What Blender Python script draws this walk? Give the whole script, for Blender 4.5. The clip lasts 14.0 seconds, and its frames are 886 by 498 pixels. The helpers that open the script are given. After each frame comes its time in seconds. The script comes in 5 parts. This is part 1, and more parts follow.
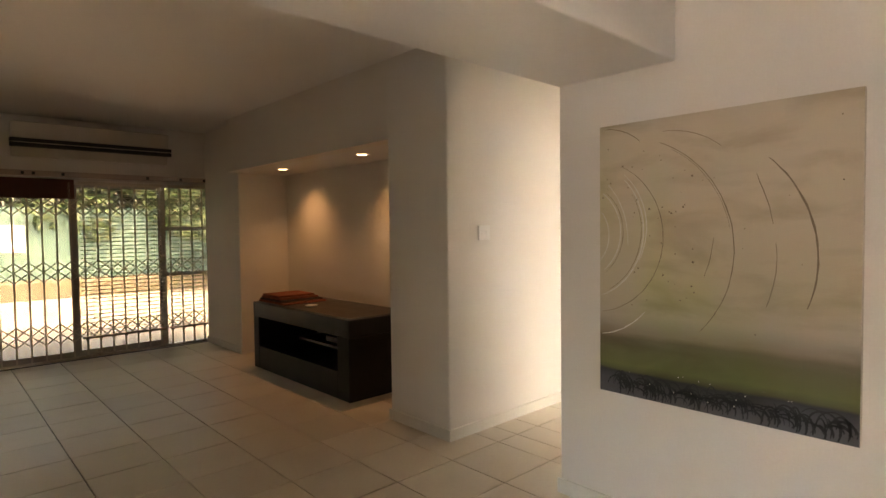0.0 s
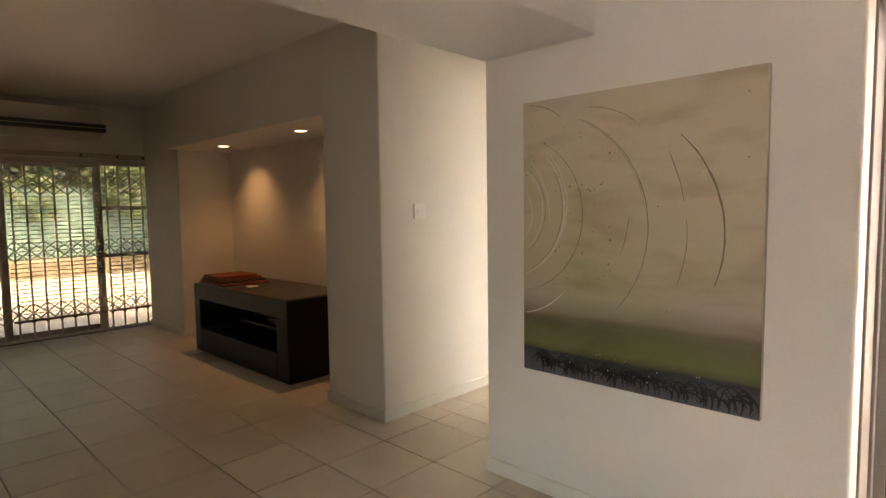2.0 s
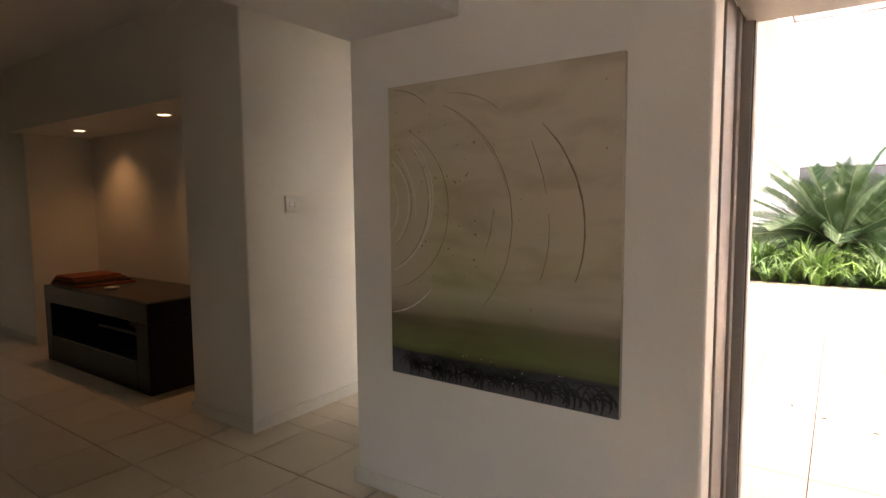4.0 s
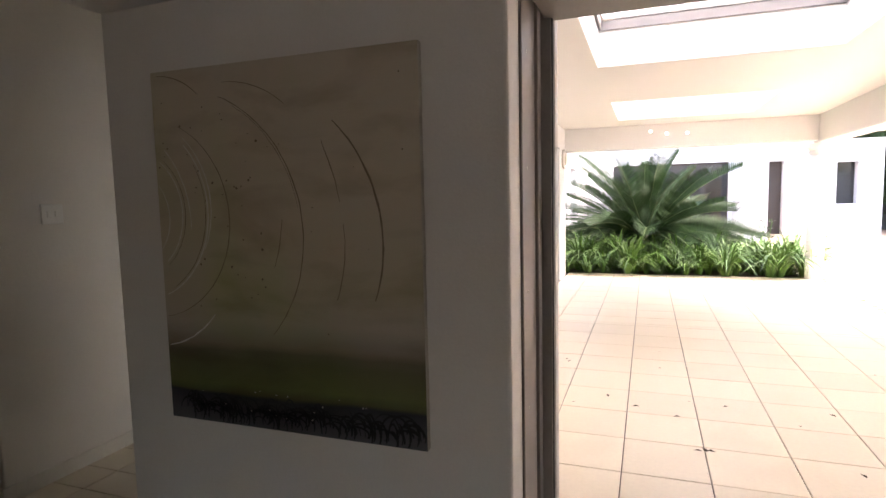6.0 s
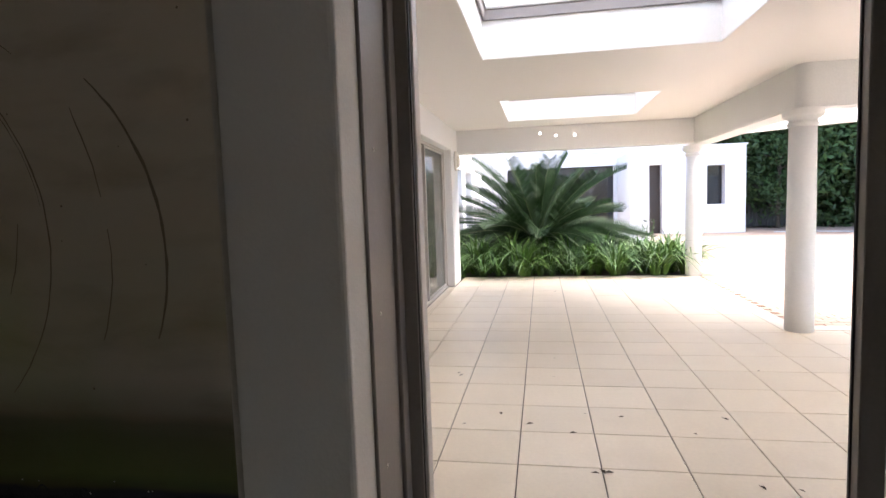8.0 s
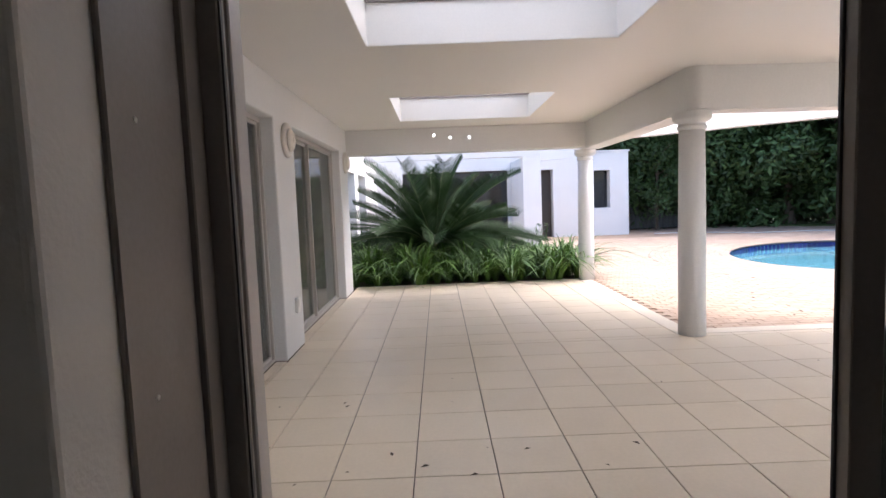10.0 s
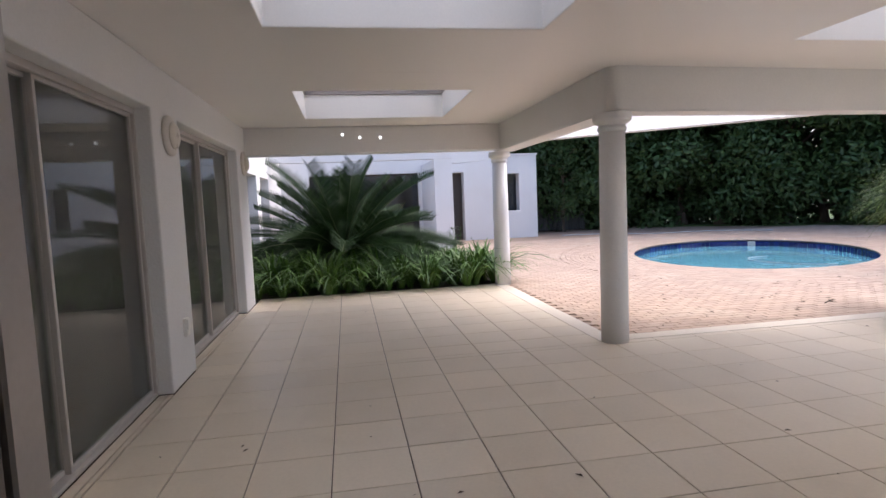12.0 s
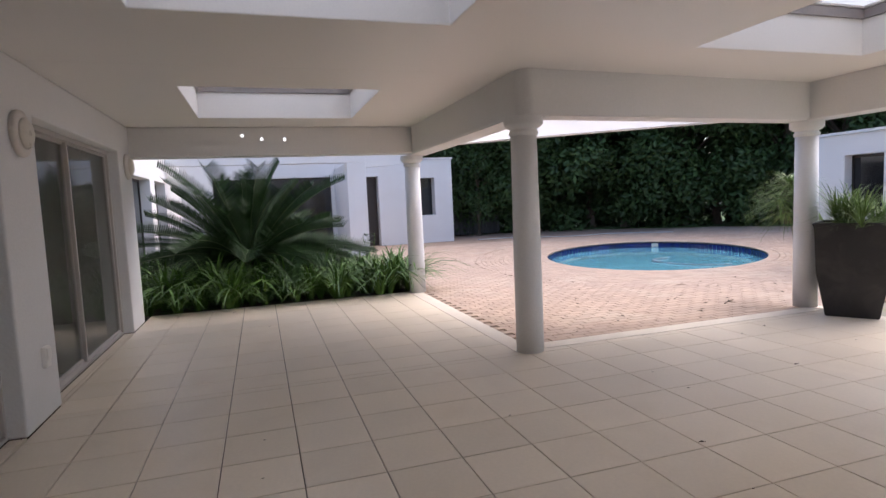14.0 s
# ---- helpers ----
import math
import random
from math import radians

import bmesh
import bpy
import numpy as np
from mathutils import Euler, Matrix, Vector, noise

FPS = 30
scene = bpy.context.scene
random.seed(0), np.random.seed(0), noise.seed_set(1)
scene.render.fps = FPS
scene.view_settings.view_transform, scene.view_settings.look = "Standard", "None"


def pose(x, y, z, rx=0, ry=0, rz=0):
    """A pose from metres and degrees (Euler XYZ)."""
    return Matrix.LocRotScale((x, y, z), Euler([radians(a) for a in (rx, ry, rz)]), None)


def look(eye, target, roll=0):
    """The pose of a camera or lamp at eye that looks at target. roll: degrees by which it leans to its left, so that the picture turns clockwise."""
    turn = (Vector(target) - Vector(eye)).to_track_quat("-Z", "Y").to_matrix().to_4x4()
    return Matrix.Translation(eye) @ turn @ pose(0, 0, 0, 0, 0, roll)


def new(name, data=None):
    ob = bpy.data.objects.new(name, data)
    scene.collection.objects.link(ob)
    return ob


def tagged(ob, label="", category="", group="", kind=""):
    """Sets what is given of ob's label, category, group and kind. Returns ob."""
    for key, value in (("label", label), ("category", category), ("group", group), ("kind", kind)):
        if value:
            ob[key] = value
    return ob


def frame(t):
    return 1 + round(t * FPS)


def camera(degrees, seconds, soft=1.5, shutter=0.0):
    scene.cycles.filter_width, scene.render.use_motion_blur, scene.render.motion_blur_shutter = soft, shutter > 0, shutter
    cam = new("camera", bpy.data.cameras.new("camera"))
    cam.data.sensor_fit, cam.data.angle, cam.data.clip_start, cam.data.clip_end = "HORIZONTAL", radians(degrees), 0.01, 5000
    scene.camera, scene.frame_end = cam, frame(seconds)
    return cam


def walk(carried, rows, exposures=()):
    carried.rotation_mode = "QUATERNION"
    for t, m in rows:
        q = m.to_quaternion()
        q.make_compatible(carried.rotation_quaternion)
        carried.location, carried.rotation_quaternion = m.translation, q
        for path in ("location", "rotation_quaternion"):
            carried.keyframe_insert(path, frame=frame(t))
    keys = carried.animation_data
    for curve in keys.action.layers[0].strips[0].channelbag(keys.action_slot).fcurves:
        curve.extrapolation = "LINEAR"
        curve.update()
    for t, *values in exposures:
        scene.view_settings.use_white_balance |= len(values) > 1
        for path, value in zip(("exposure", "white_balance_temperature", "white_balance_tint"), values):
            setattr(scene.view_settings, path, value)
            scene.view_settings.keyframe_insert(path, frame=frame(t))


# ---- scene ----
cam = camera(76.4, 14.0)
PATH = [
    (0, (2.773, 0.019, 1.517), (4.131, 1.486, 1.443), -0.7),
    (0.5, (2.812, 0.01, 1.528), (4.186, 1.46, 1.423), -0.8),
    (1, (2.867, -0.011, 1.519), (4.26, 1.419, 1.399), -0.8),
    (1.5, (2.918, -0.049, 1.52), (4.332, 1.36, 1.382), -0.7),
    (2, (2.986, -0.104, 1.509), (4.421, 1.282, 1.36), -0.8),
    (2.5, (3.061, -0.159, 1.508), (4.523, 1.195, 1.344), -0.7),
    (5, (3.458, -0.151, 1.49), (5.222, 0.775, 1.318), -0.9),
    (5.5, (3.543, -0.17, 1.51), (5.367, 0.631, 1.33), -1.2),
    (6, (3.658, -0.199, 1.525), (5.529, 0.483, 1.341), -1.3),
    (6.5, (3.794, -0.229, 1.513), (5.7, 0.348, 1.335), -1.7),
    (7, (3.921, -0.25, 1.505), (5.851, 0.244, 1.329), -1.8),
    (7.5, (4.033, -0.255, 1.496), (5.979, 0.171, 1.32), -1.8),
    (8, (4.183, -0.235, 1.481), (6.145, 0.113, 1.308), -2.0),
    (8.5, (4.34, -0.204, 1.487), (6.317, 0.039, 1.311), -2.0),
    (11, (5.012, -0.291, 1.472), (6.999, -0.442, 1.304), -2.4),
    (11.5, (5.14, -0.262, 1.493), (7.119, -0.492, 1.321), -2.4),
    (12, (5.246, -0.237, 1.493), (7.211, -0.566, 1.321), -2.4),
    (12.5, (5.329, -0.232, 1.497), (7.275, -0.661, 1.324), -2.5),
    (13, (5.402, -0.278, 1.509), (7.329, -0.786, 1.335), -2.6),
    (13.5, (5.471, -0.339, 1.516), (7.381, -0.905, 1.344), -2.7),
    (14, (5.547, -0.396, 1.514), (7.444, -1.006, 1.343), -2.6),
]
EXPOSURES = [(0.0, 5.62, 7850, 20), (2.5, 5.43, 7450, 20), (5.0, 4.05, 7250, 22), (6.5, 3.37, 6450, 17), (8.5, 2.65, 6150, 14), (11.0, 1.63, 6060, 16), (14.0, 1.15, 6040, 17)]
walk(cam, [(t, look(eye, target, roll)) for t, eye, target, roll in PATH], EXPOSURES)

# ---- world and light ----
SUN_ELEVATION, SUN_AZIMUTH = 55.0, 165.0
world = bpy.data.worlds.new("world")
scene.world = world
world.use_nodes = True
wn = world.node_tree.nodes
sky = wn.new("ShaderNodeTexSky")
sky.sky_type = "NISHITA"
sky.sun_disc = False
sky.sun_elevation = radians(SUN_ELEVATION)
sky.sun_rotation = radians(SUN_AZIMUTH)
sky.dust_density = 4.0
sky.ozone_density = 0.6
wn["Background"].inputs["Strength"].default_value = 0.15
world.node_tree.links.new(sky.outputs["Color"], wn["Background"].inputs["Color"])
sun = new("sun", bpy.data.lights.new("sun", "SUN"))
sun.data.energy = 0.95
sun.data.angle = radians(50)
sun.data.color = (1.0, 0.96, 0.9)
_a, _e = radians(SUN_AZIMUTH), radians(SUN_ELEVATION)
sun.matrix_basis = look((math.sin(_a) * math.cos(_e) * 40, math.cos(_a) * math.cos(_e) * 40, math.sin(_e) * 40), (0, 0, 0))

ROOM_FILL_X = -4.1
# added fill lamp in the unseen west wall, brightens the painting wall
room_fill = new("room_fill_light", bpy.data.lights.new("room_fill_light", "AREA"))
room_fill.data.shape, room_fill.data.size, room_fill.data.size_y, room_fill.data.energy, room_fill.data.color = "RECTANGLE", 2.2, 1.2, 0.5, (1.0, 0.92, 0.87)
room_fill.matrix_basis = look((ROOM_FILL_X, -0.4, 1.5), (3.75, -0.4, 1.5))

# added fill lamp at the gallery end, lifts the gallery and passage
gallery_fill = new("gallery_fill_light", bpy.data.lights.new("gallery_fill_light", "AREA"))
gallery_fill.data.shape, gallery_fill.data.size, gallery_fill.data.size_y, gallery_fill.data.energy, gallery_fill.data.color = "RECTANGLE", 0.9, 1.7, 0.8, (1.0, 0.96, 0.88)
gallery_fill.matrix_basis = look((14.2, 2.3, 1.3), (10.0, 2.3, 1.3))

# ---- materials ----
def material(name, colour, rough=0.6, vary=0.08, scale=3.0, fine=60.0, bump=0.1, metal=0.0, rand=0.0, stain=None, spec=0.5, coat=0.0):
    """Procedural surface: base colour with two scales of variation, fine relief, optional stains and per-piece variation."""
    m = bpy.data.materials.new(name)
    m.use_nodes = True
    n, l = m.node_tree.nodes, m.node_tree.links
    b = n["Principled BSDF"]
    b.inputs["Metallic"].default_value = metal
    b.inputs["Specular IOR Level"].default_value = spec
    b.inputs["Coat Weight"].default_value = coat
    tc = n.new("ShaderNodeTexCoord")
    geo = n.new("ShaderNodeNewGeometry")
    n1 = n.new("ShaderNodeTexNoise")
    n1.inputs["Scale"].default_value = scale
    n1.inputs["Detail"].default_value = 5
    n2 = n.new("ShaderNodeTexNoise")
    n2.inputs["Scale"].default_value = fine
    n2.inputs["Detail"].default_value = 3
    for k in (n1, n2):
        l.new(geo.outputs["Position"], k.inputs["Vector"])
    mix = n.new("ShaderNodeMixRGB")
    mix.inputs[1].default_value = (*[c * (1 - vary) for c in colour], 1)
    mix.inputs[2].default_value = (*[min(1, c * (1 + vary)) for c in colour], 1)
    l.new(n1.outputs["Fac"], mix.inputs[0])
    mix2 = n.new("ShaderNodeMixRGB")
    mix2.blend_type = "MULTIPLY"
    ramp = n.new("ShaderNodeMapRange")
    ramp.inputs[1].default_value, ramp.inputs[2].default_value = 0.3, 0.7
    ramp.inputs[3].default_value, ramp.inputs[4].default_value = 1 - vary, 1.0
    l.new(n2.outputs["Fac"], ramp.inputs[0])
    mix2.inputs[0].default_value = 1.0
    l.new(mix.outputs[0], mix2.inputs[1])
    l.new(ramp.outputs[0], mix2.inputs[2])
    out = mix2.outputs[0]
    if rand:
        info = n.new("ShaderNodeObjectInfo")
        add = n.new("ShaderNodeMath")
        add.operation = "ADD"
        l.new(info.outputs["Random"], add.inputs[0])
        l.new(geo.outputs["Random Per Island"], add.inputs[1])
        fr = n.new("ShaderNodeMath")
        fr.operation = "FRACT"
        l.new(add.outputs[0], fr.inputs[0])
        mr = n.new("ShaderNodeMapRange")
        mr.inputs[3].default_value, mr.inputs[4].default_value = 1 - rand, 1 + rand
        l.new(fr.outputs[0], mr.inputs[0])
        mix3 = n.new("ShaderNodeMixRGB")
        mix3.blend_type = "MULTIPLY"
        mix3.inputs[0].default_value = 1.0
        l.new(out, mix3.inputs[1])
        l.new(mr.outputs[0], mix3.inputs[2])
        out = mix3.outputs[0]
    if stain:
        n3 = n.new("ShaderNodeTexNoise")
        n3.inputs["Scale"].default_value = stain[1]
        n3.inputs["Detail"].default_value = 6
        n3.inputs["Distortion"].default_value = 0.6
        l.new(geo.outputs["Position"], n3.inputs["Vector"])
        sr = n.new("ShaderNodeMapRange")
        sr.inputs[1].default_value, sr.inputs[2].default_value = 0.52, 0.72
        sr.inputs[3].default_value, sr.inputs[4].default_value = 0.0, stain[2]
        l.new(n3.outputs["Fac"], sr.inputs[0])
        mix4 = n.new("ShaderNodeMixRGB")
        mix4.inputs[2].default_value = (*stain[0], 1)
        l.new(sr.outputs[0], mix4.inputs[0])
        l.new(out, mix4.inputs[1])
        out = mix4.outputs[0]
    l.new(out, b.inputs["Base Color"])
    rr = n.new("ShaderNodeMapRange")
    rr.inputs[3].default_value, rr.inputs[4].default_value = max(0.02, rough - 0.08), min(1, rough + 0.08)
    l.new(n1.outputs["Fac"], rr.inputs[0])
    l.new(rr.outputs[0], b.inputs["Roughness"])
    if bump:
        bp = n.new("ShaderNodeBump")
        bp.inputs["Strength"].default_value = bump
        bp.inputs["Distance"].default_value = 0.01
        l.new(n2.outputs["Fac"], bp.inputs["Height"])
        l.new(bp.outputs[0], b.inputs["Normal"])
    return m


def glass(name, tint=(0.93, 0.96, 0.95), clear=0.75, rough=0.0, haze=0.0):
    """A thin pane: see-through with a mirror reflection that grows at a flat angle."""
    m = bpy.data.materials.new(name)
    m.use_nodes = True
    n, l = m.node_tree.nodes, m.node_tree.links
    n.remove(n["Principled BSDF"])
    tr, gl, mx, fr = (n.new("ShaderNode" + k) for k in ("BsdfTransparent", "BsdfGlossy", "MixShader", "Fresnel"))
    tr.inputs["Color"].default_value = (*[c * clear for c in tint], 1)
    gl.inputs["Roughness"].default_value = rough
    fr.inputs["IOR"].default_value = 1.55
    l.new(fr.outputs[0], mx.inputs[0])
    l.new(tr.outputs[0], mx.inputs[1])
    l.new(gl.outputs[0], mx.inputs[2])
    if haze:
        # an uneven pale haze that lifts the pane, standing in for reflected light
        geo, nz, mr, df, md = (n.new("ShaderNode" + k) for k in ("NewGeometry", "TexNoise", "MapRange", "BsdfDiffuse", "MixShader"))
        nz.inputs["Scale"].default_value, nz.inputs["Detail"].default_value = 1.6, 6
        mr.inputs[1].default_value, mr.inputs[2].default_value = 0.3, 0.7
        mr.inputs[3].default_value, mr.inputs[4].default_value = 0.7 * haze, 1.3 * haze
        df.inputs["Color"].default_value = (0.7, 0.7, 0.6, 1)
        l.new(geo.outputs["Position"], nz.inputs["Vector"])
        l.new(nz.outputs["Fac"], mr.inputs[0])
        l.new(mr.outputs[0], md.inputs[0])
        l.new(mx.outputs[0], md.inputs[1])
        l.new(df.outputs[0], md.inputs[2])
        mx = md
    l.new(mx.outputs[0], n["Material Output"].inputs["Surface"])
    return m


def glow(name, colour, strength):
    m = bpy.data.materials.new(name)
    m.use_nodes = True
    b = m.node_tree.nodes["Principled BSDF"]
    b.inputs["Base Color"].default_value = (*colour, 1)
    b.inputs["Emission Color"].default_value = (*colour, 1)
    b.inputs["Emission Strength"].default_value = strength
    return m


PLASTER = material("white_plaster_paint", (0.8, 0.765, 0.705), 0.62, 0.03, 1.3, 90, 0.12, stain=((0.7, 0.66, 0.6), 0.7, 0.15))
OUTER = material("exterior_white_paint", (0.72, 0.72, 0.71), 0.7, 0.04, 0.9, 45, 0.25, stain=((0.62, 0.6, 0.56), 0.8, 0.25))
CEILING = material("ceiling_paint", (0.8, 0.78, 0.75), 0.45, 0.03, 0.8, 70, 0.05)
SKIRT = material("skirting_paint", (0.78, 0.75, 0.68), 0.5, 0.05, 4, 60, 0.08, stain=((0.6, 0.55, 0.46), 5, 0.2))
TILE = material("cream_ceramic_tile", (0.7, 0.605, 0.475), 0.365, 0.05, 2.2, 40, 0.05, rand=0.045, stain=((0.56, 0.46, 0.34), 1.7, 0.3))
GROUT = material("dark_grout", (0.07, 0.045, 0.032), 0.9, 0.2, 8, 120, 0.2)
KERB = material("pale_concrete_edge", (0.67, 0.6, 0.5), 0.7, 0.07, 4, 80, 0.2, stain=((0.5, 0.44, 0.38), 3, 0.3))
ALU = material("aluminium_frame", (0.5, 0.47, 0.44), 0.45, 0.06, 6, 80, 0.04, metal=0.25)
BRONZE = material("bronze_aluminium", (0.24, 0.21, 0.185), 0.45, 0.08, 6, 80, 0.04, metal=0.1)
SKYFRAME = material("taupe_skylight_frame", (0.27, 0.24, 0.23), 0.5, 0.08, 6, 80, 0.04)
SEAL = material("black_rubber_seal", (0.03, 0.028, 0.026), 0.6, 0.1, 10, 80, 0.05)
# pale haze in the door glass makes up for the dim gallery behind
PANE = glass("door_glass", clear=0.85, haze=0.06)
# tint added to dim and warm the daylight entering the lounge
GARDENPANE = glass("light_dimming_garden_glass", (1.0, 0.9, 0.77), 0.5)
# milky white pane stands in for the brightness of an overcast sky
SKYPANE = bpy.data.materials.new("milky_skylight_pane")
SKYPANE.use_nodes = True
_n, _l = SKYPANE.node_tree.nodes, SKYPANE.node_tree.links
_n.remove(_n["Principled BSDF"])
_t, _d, _m = _n.new("ShaderNodeBsdfTransparent"), _n.new("ShaderNodeBsdfTranslucent"), _n.new("ShaderNodeMixShader")
_t.inputs["Color"].default_value = (0.92, 0.93, 0.93, 1)
_d.inputs["Color"].default_value = (0.62, 0.62, 0.6, 1)
_m.inputs[0].default_value = 0.6
_l.new(_t.outputs[0], _m.inputs[1])
_l.new(_d.outputs[0], _m.inputs[2])
_l.new(_m.outputs[0], _n["Material Output"].inputs["Surface"])
BLACKWOOD = material("black_stained_wood", (0.013, 0.0135, 0.018), 0.45, 0.25, 5, 70, 0.1, spec=0.25)
BROWNTOP = material("dark_brown_wood_top", (0.05, 0.035, 0.026), 0.35, 0.3, 7, 60, 0.06)


# ---- mesh helpers ----
def link_mesh(name, bm, mats, smooth=False):
    me = bpy.data.meshes.new(name)
    bm.normal_update()
    bm.to_mesh(me)
    bm.free()
    for m in mats if isinstance(mats, (list, tuple)) else [mats]:
        me.materials.append(m)
    if smooth:
        for p in me.polygons:
            p.use_smooth = True
    return me


def part(name, bm, mats, parent=None, label="", smooth=False):
    """One mesh object under a thing or part."""
    ob = new(name, link_mesh(name, bm, mats, smooth))
    if parent:
        ob.parent = parent
    return tagged(ob, label)


def share(name, me, parent, m):
    """Another object on the same mesh."""
    ob = new(name, me)
    ob.parent = parent
    ob.matrix_basis = m
    return ob


def empty(name, at=(0, 0, 0), label="", category="", group="", kind="", rz=0.0):
    ob = new(name)
    ob.empty_display_size = 0.1
    ob.matrix_basis = pose(*at, 0, 0, rz)
    return tagged(ob, label, category, group, kind)


def box(bm, x0, y0, z0, x1, y1, z1, mat=0):
    v = [bm.verts.new((x, y, z)) for x in (x0, x1) for y in (y0, y1) for z in (z0, z1)]
    for q in ((0, 1, 3, 2), (4, 6, 7, 5), (0, 4, 5, 1), (2, 3, 7, 6), (0, 2, 6, 4), (1, 5, 7, 3)):
        bm.faces.new([v[i] for i in q]).material_index = mat
    return bm


def soft_box(x0, y0, z0, x1, y1, z1, r=0.005, seg=2):
    bm = bmesh.new()
    box(bm, x0, y0, z0, x1, y1, z1)
    bmesh.ops.recalc_face_normals(bm, faces=bm.faces)
    bmesh.ops.bevel(bm, geom=bm.edges[:], offset=r, segments=seg, affect="EDGES", profile=0.5)
    return bm


def slab(axis, a0, a1, u, v, holes=(), r=0.0):
    """A sheet of thickness a0..a1 along the axis, spanning u and v (the other two axes in order), with rectangular holes (u0, v0, u1, v1) through it."""
    us = sorted({*u, *[c for h in holes for c in (h[0], h[2]) if u[0] < c < u[1]]})
    vs = sorted({*v, *[c for h in holes for c in (h[1], h[3]) if v[0] < c < v[1]]})
    nu, nv = len(us) - 1, len(vs) - 1
    solid = [[not any(h[0] < (us[i] + us[i + 1]) / 2 < h[2] and h[1] < (vs[j] + vs[j + 1]) / 2 < h[3] for h in holes) for j in range(nv)] for i in range(nu)]
    bm = bmesh.new()
    cache = {}

    def vert(i, j, k):
        if (i, j, k) not in cache:
            p = [us[i], vs[j]]
            p.insert("xyz".index(axis), (a0, a1)[k])
            cache[(i, j, k)] = bm.verts.new(p)
        return cache[(i, j, k)]

    full = lambda i, j: 0 <= i < nu and 0 <= j < nv and solid[i][j]
    for i in range(nu):
        for j in range(nv):
            if not solid[i][j]:
                continue
            for k in (0, 1):
                bm.faces.new([vert(*c, k) for c in ((i, j), (i + 1, j), (i + 1, j + 1), (i, j + 1))])
            for di, dj, a, b in ((-1, 0, (i, j), (i, j + 1)), (1, 0, (i + 1, j), (i + 1, j + 1)), (0, -1, (i, j), (i + 1, j)), (0, 1, (i, j + 1), (i + 1, j + 1))):
                if not full(i + di, j + dj):
                    bm.faces.new([vert(*a, 0), vert(*b, 0), vert(*b, 1), vert(*a, 1)])
    bmesh.ops.recalc_face_normals(bm, faces=bm.faces)
    bmesh.ops.dissolve_limit(bm, angle_limit=0.01, verts=bm.verts, edges=bm.edges)
    if r:
        sharp = [e for e in bm.edges if len(e.link_faces) == 2 and e.calc_face_angle() > 0.5]
        bmesh.ops.bevel(bm, geom=sharp, offset=r, segments=3, affect="EDGES", profile=0.5)
    return bm


def prism(bm, pts, z0, z1):
    """An upright prism over a plan polygon."""
    lo = [bm.verts.new((x, y, z0)) for x, y in pts]
    hi = [bm.verts.new((x, y, z1)) for x, y in pts]
    bm.faces.new(lo)
    bm.faces.new(hi)
    for i in range(len(pts)):
        j = (i + 1) % len(pts)
        bm.faces.new((lo[i], lo[j], hi[j], hi[i]))
    bmesh.ops.recalc_face_normals(bm, faces=bm.faces)
    return bm


def lathe(profile, n=32):
    """A turned body from (radius, z) pairs."""
    bm = bmesh.new()
    rings = [[bm.verts.new((r * math.cos(2 * math.pi * k / n), r * math.sin(2 * math.pi * k / n), z)) for k in range(n)] for r, z in profile]
    for a, b in zip(rings, rings[1:]):
        for k in range(n):
            bm.faces.new((a[k], a[(k + 1) % n], b[(k + 1) % n], b[k]))
    bm.faces.new(rings[0][::-1])
    bm.faces.new(rings[-1])
    bmesh.ops.recalc_face_normals(bm, faces=bm.faces)
    return bm


def tube(bm, pts, r, n=6):
    """A round bar along points; r is one radius or one for each point."""
    rs = r if isinstance(r, (list, tuple)) else [r] * len(pts)
    pts = [Vector(p) for p in pts]
    rings = []
    for i, p in enumerate(pts):
        d = (pts[min(i + 1, len(pts) - 1)] - pts[max(i - 1, 0)]).normalized()
        q = d.to_track_quat("Z", "Y")
        rings.append([bm.verts.new(p + q @ Vector((rs[i] * math.cos(2 * math.pi * k / n), rs[i] * math.sin(2 * math.pi * k / n), 0))) for k in range(n)])
    for a, b in zip(rings, rings[1:]):
        for k in range(n):
            bm.faces.new((a[k], a[(k + 1) % n], b[(k + 1) % n], b[k]))
    bm.faces.new(rings[0][::-1])
    bm.faces.new(rings[-1])
    return bm


def structure(name, bm, mats, label, category, smooth=False):
    return tagged(part(name, bm, mats, smooth=smooth), label, category, kind="structure")


# ---- plan ----
WX0, WX1 = 5.41, 5.93          # thick wall between room and patio
DOOR_Y0, DOOR_Y1, DOOR_H = -2.2, 0.212, 2.24
END_Y = 1.90                   # end of the wall with the painting
PIL_Y0, PIL_Y1, PIL_X = 2.895, 3.57, 5.48
ROOM_H = 2.84
LOUNGE_Y = 7.85
GW_Y, GLASS_Y = 1.24, 1.42     # patio wall with the glazed doors
PATIO_H, BEAM_H = 2.70, 2.27
PX1, PX2 = 10.70, 14.78        # patio edges
PY1, PY2 = -2.90, -6.95
WEST = -4.0

# ---- setting: room and lounge ----
structure("wall_patio", slab("x", WX0, WX1, (-5.2, END_Y), (0, ROOM_H), [(DOOR_Y0, -1, DOOR_Y1, DOOR_H)], 0.014), PLASTER, "white plastered wall with a wide sliding door opening", "wall")
structure("wall_pillar", slab("x", PIL_X, 8.2, (PIL_Y0, PIL_Y1), (0, ROOM_H), (), 0.012), PLASTER, "white plastered pillar beside the niche", "pillar")
structure("wall_corridor", slab("y", PIL_Y0, PIL_Y1, (8.201, 14.1), (0, 2.6)), PLASTER, "cream lit plaster wall of the passage", "wall")
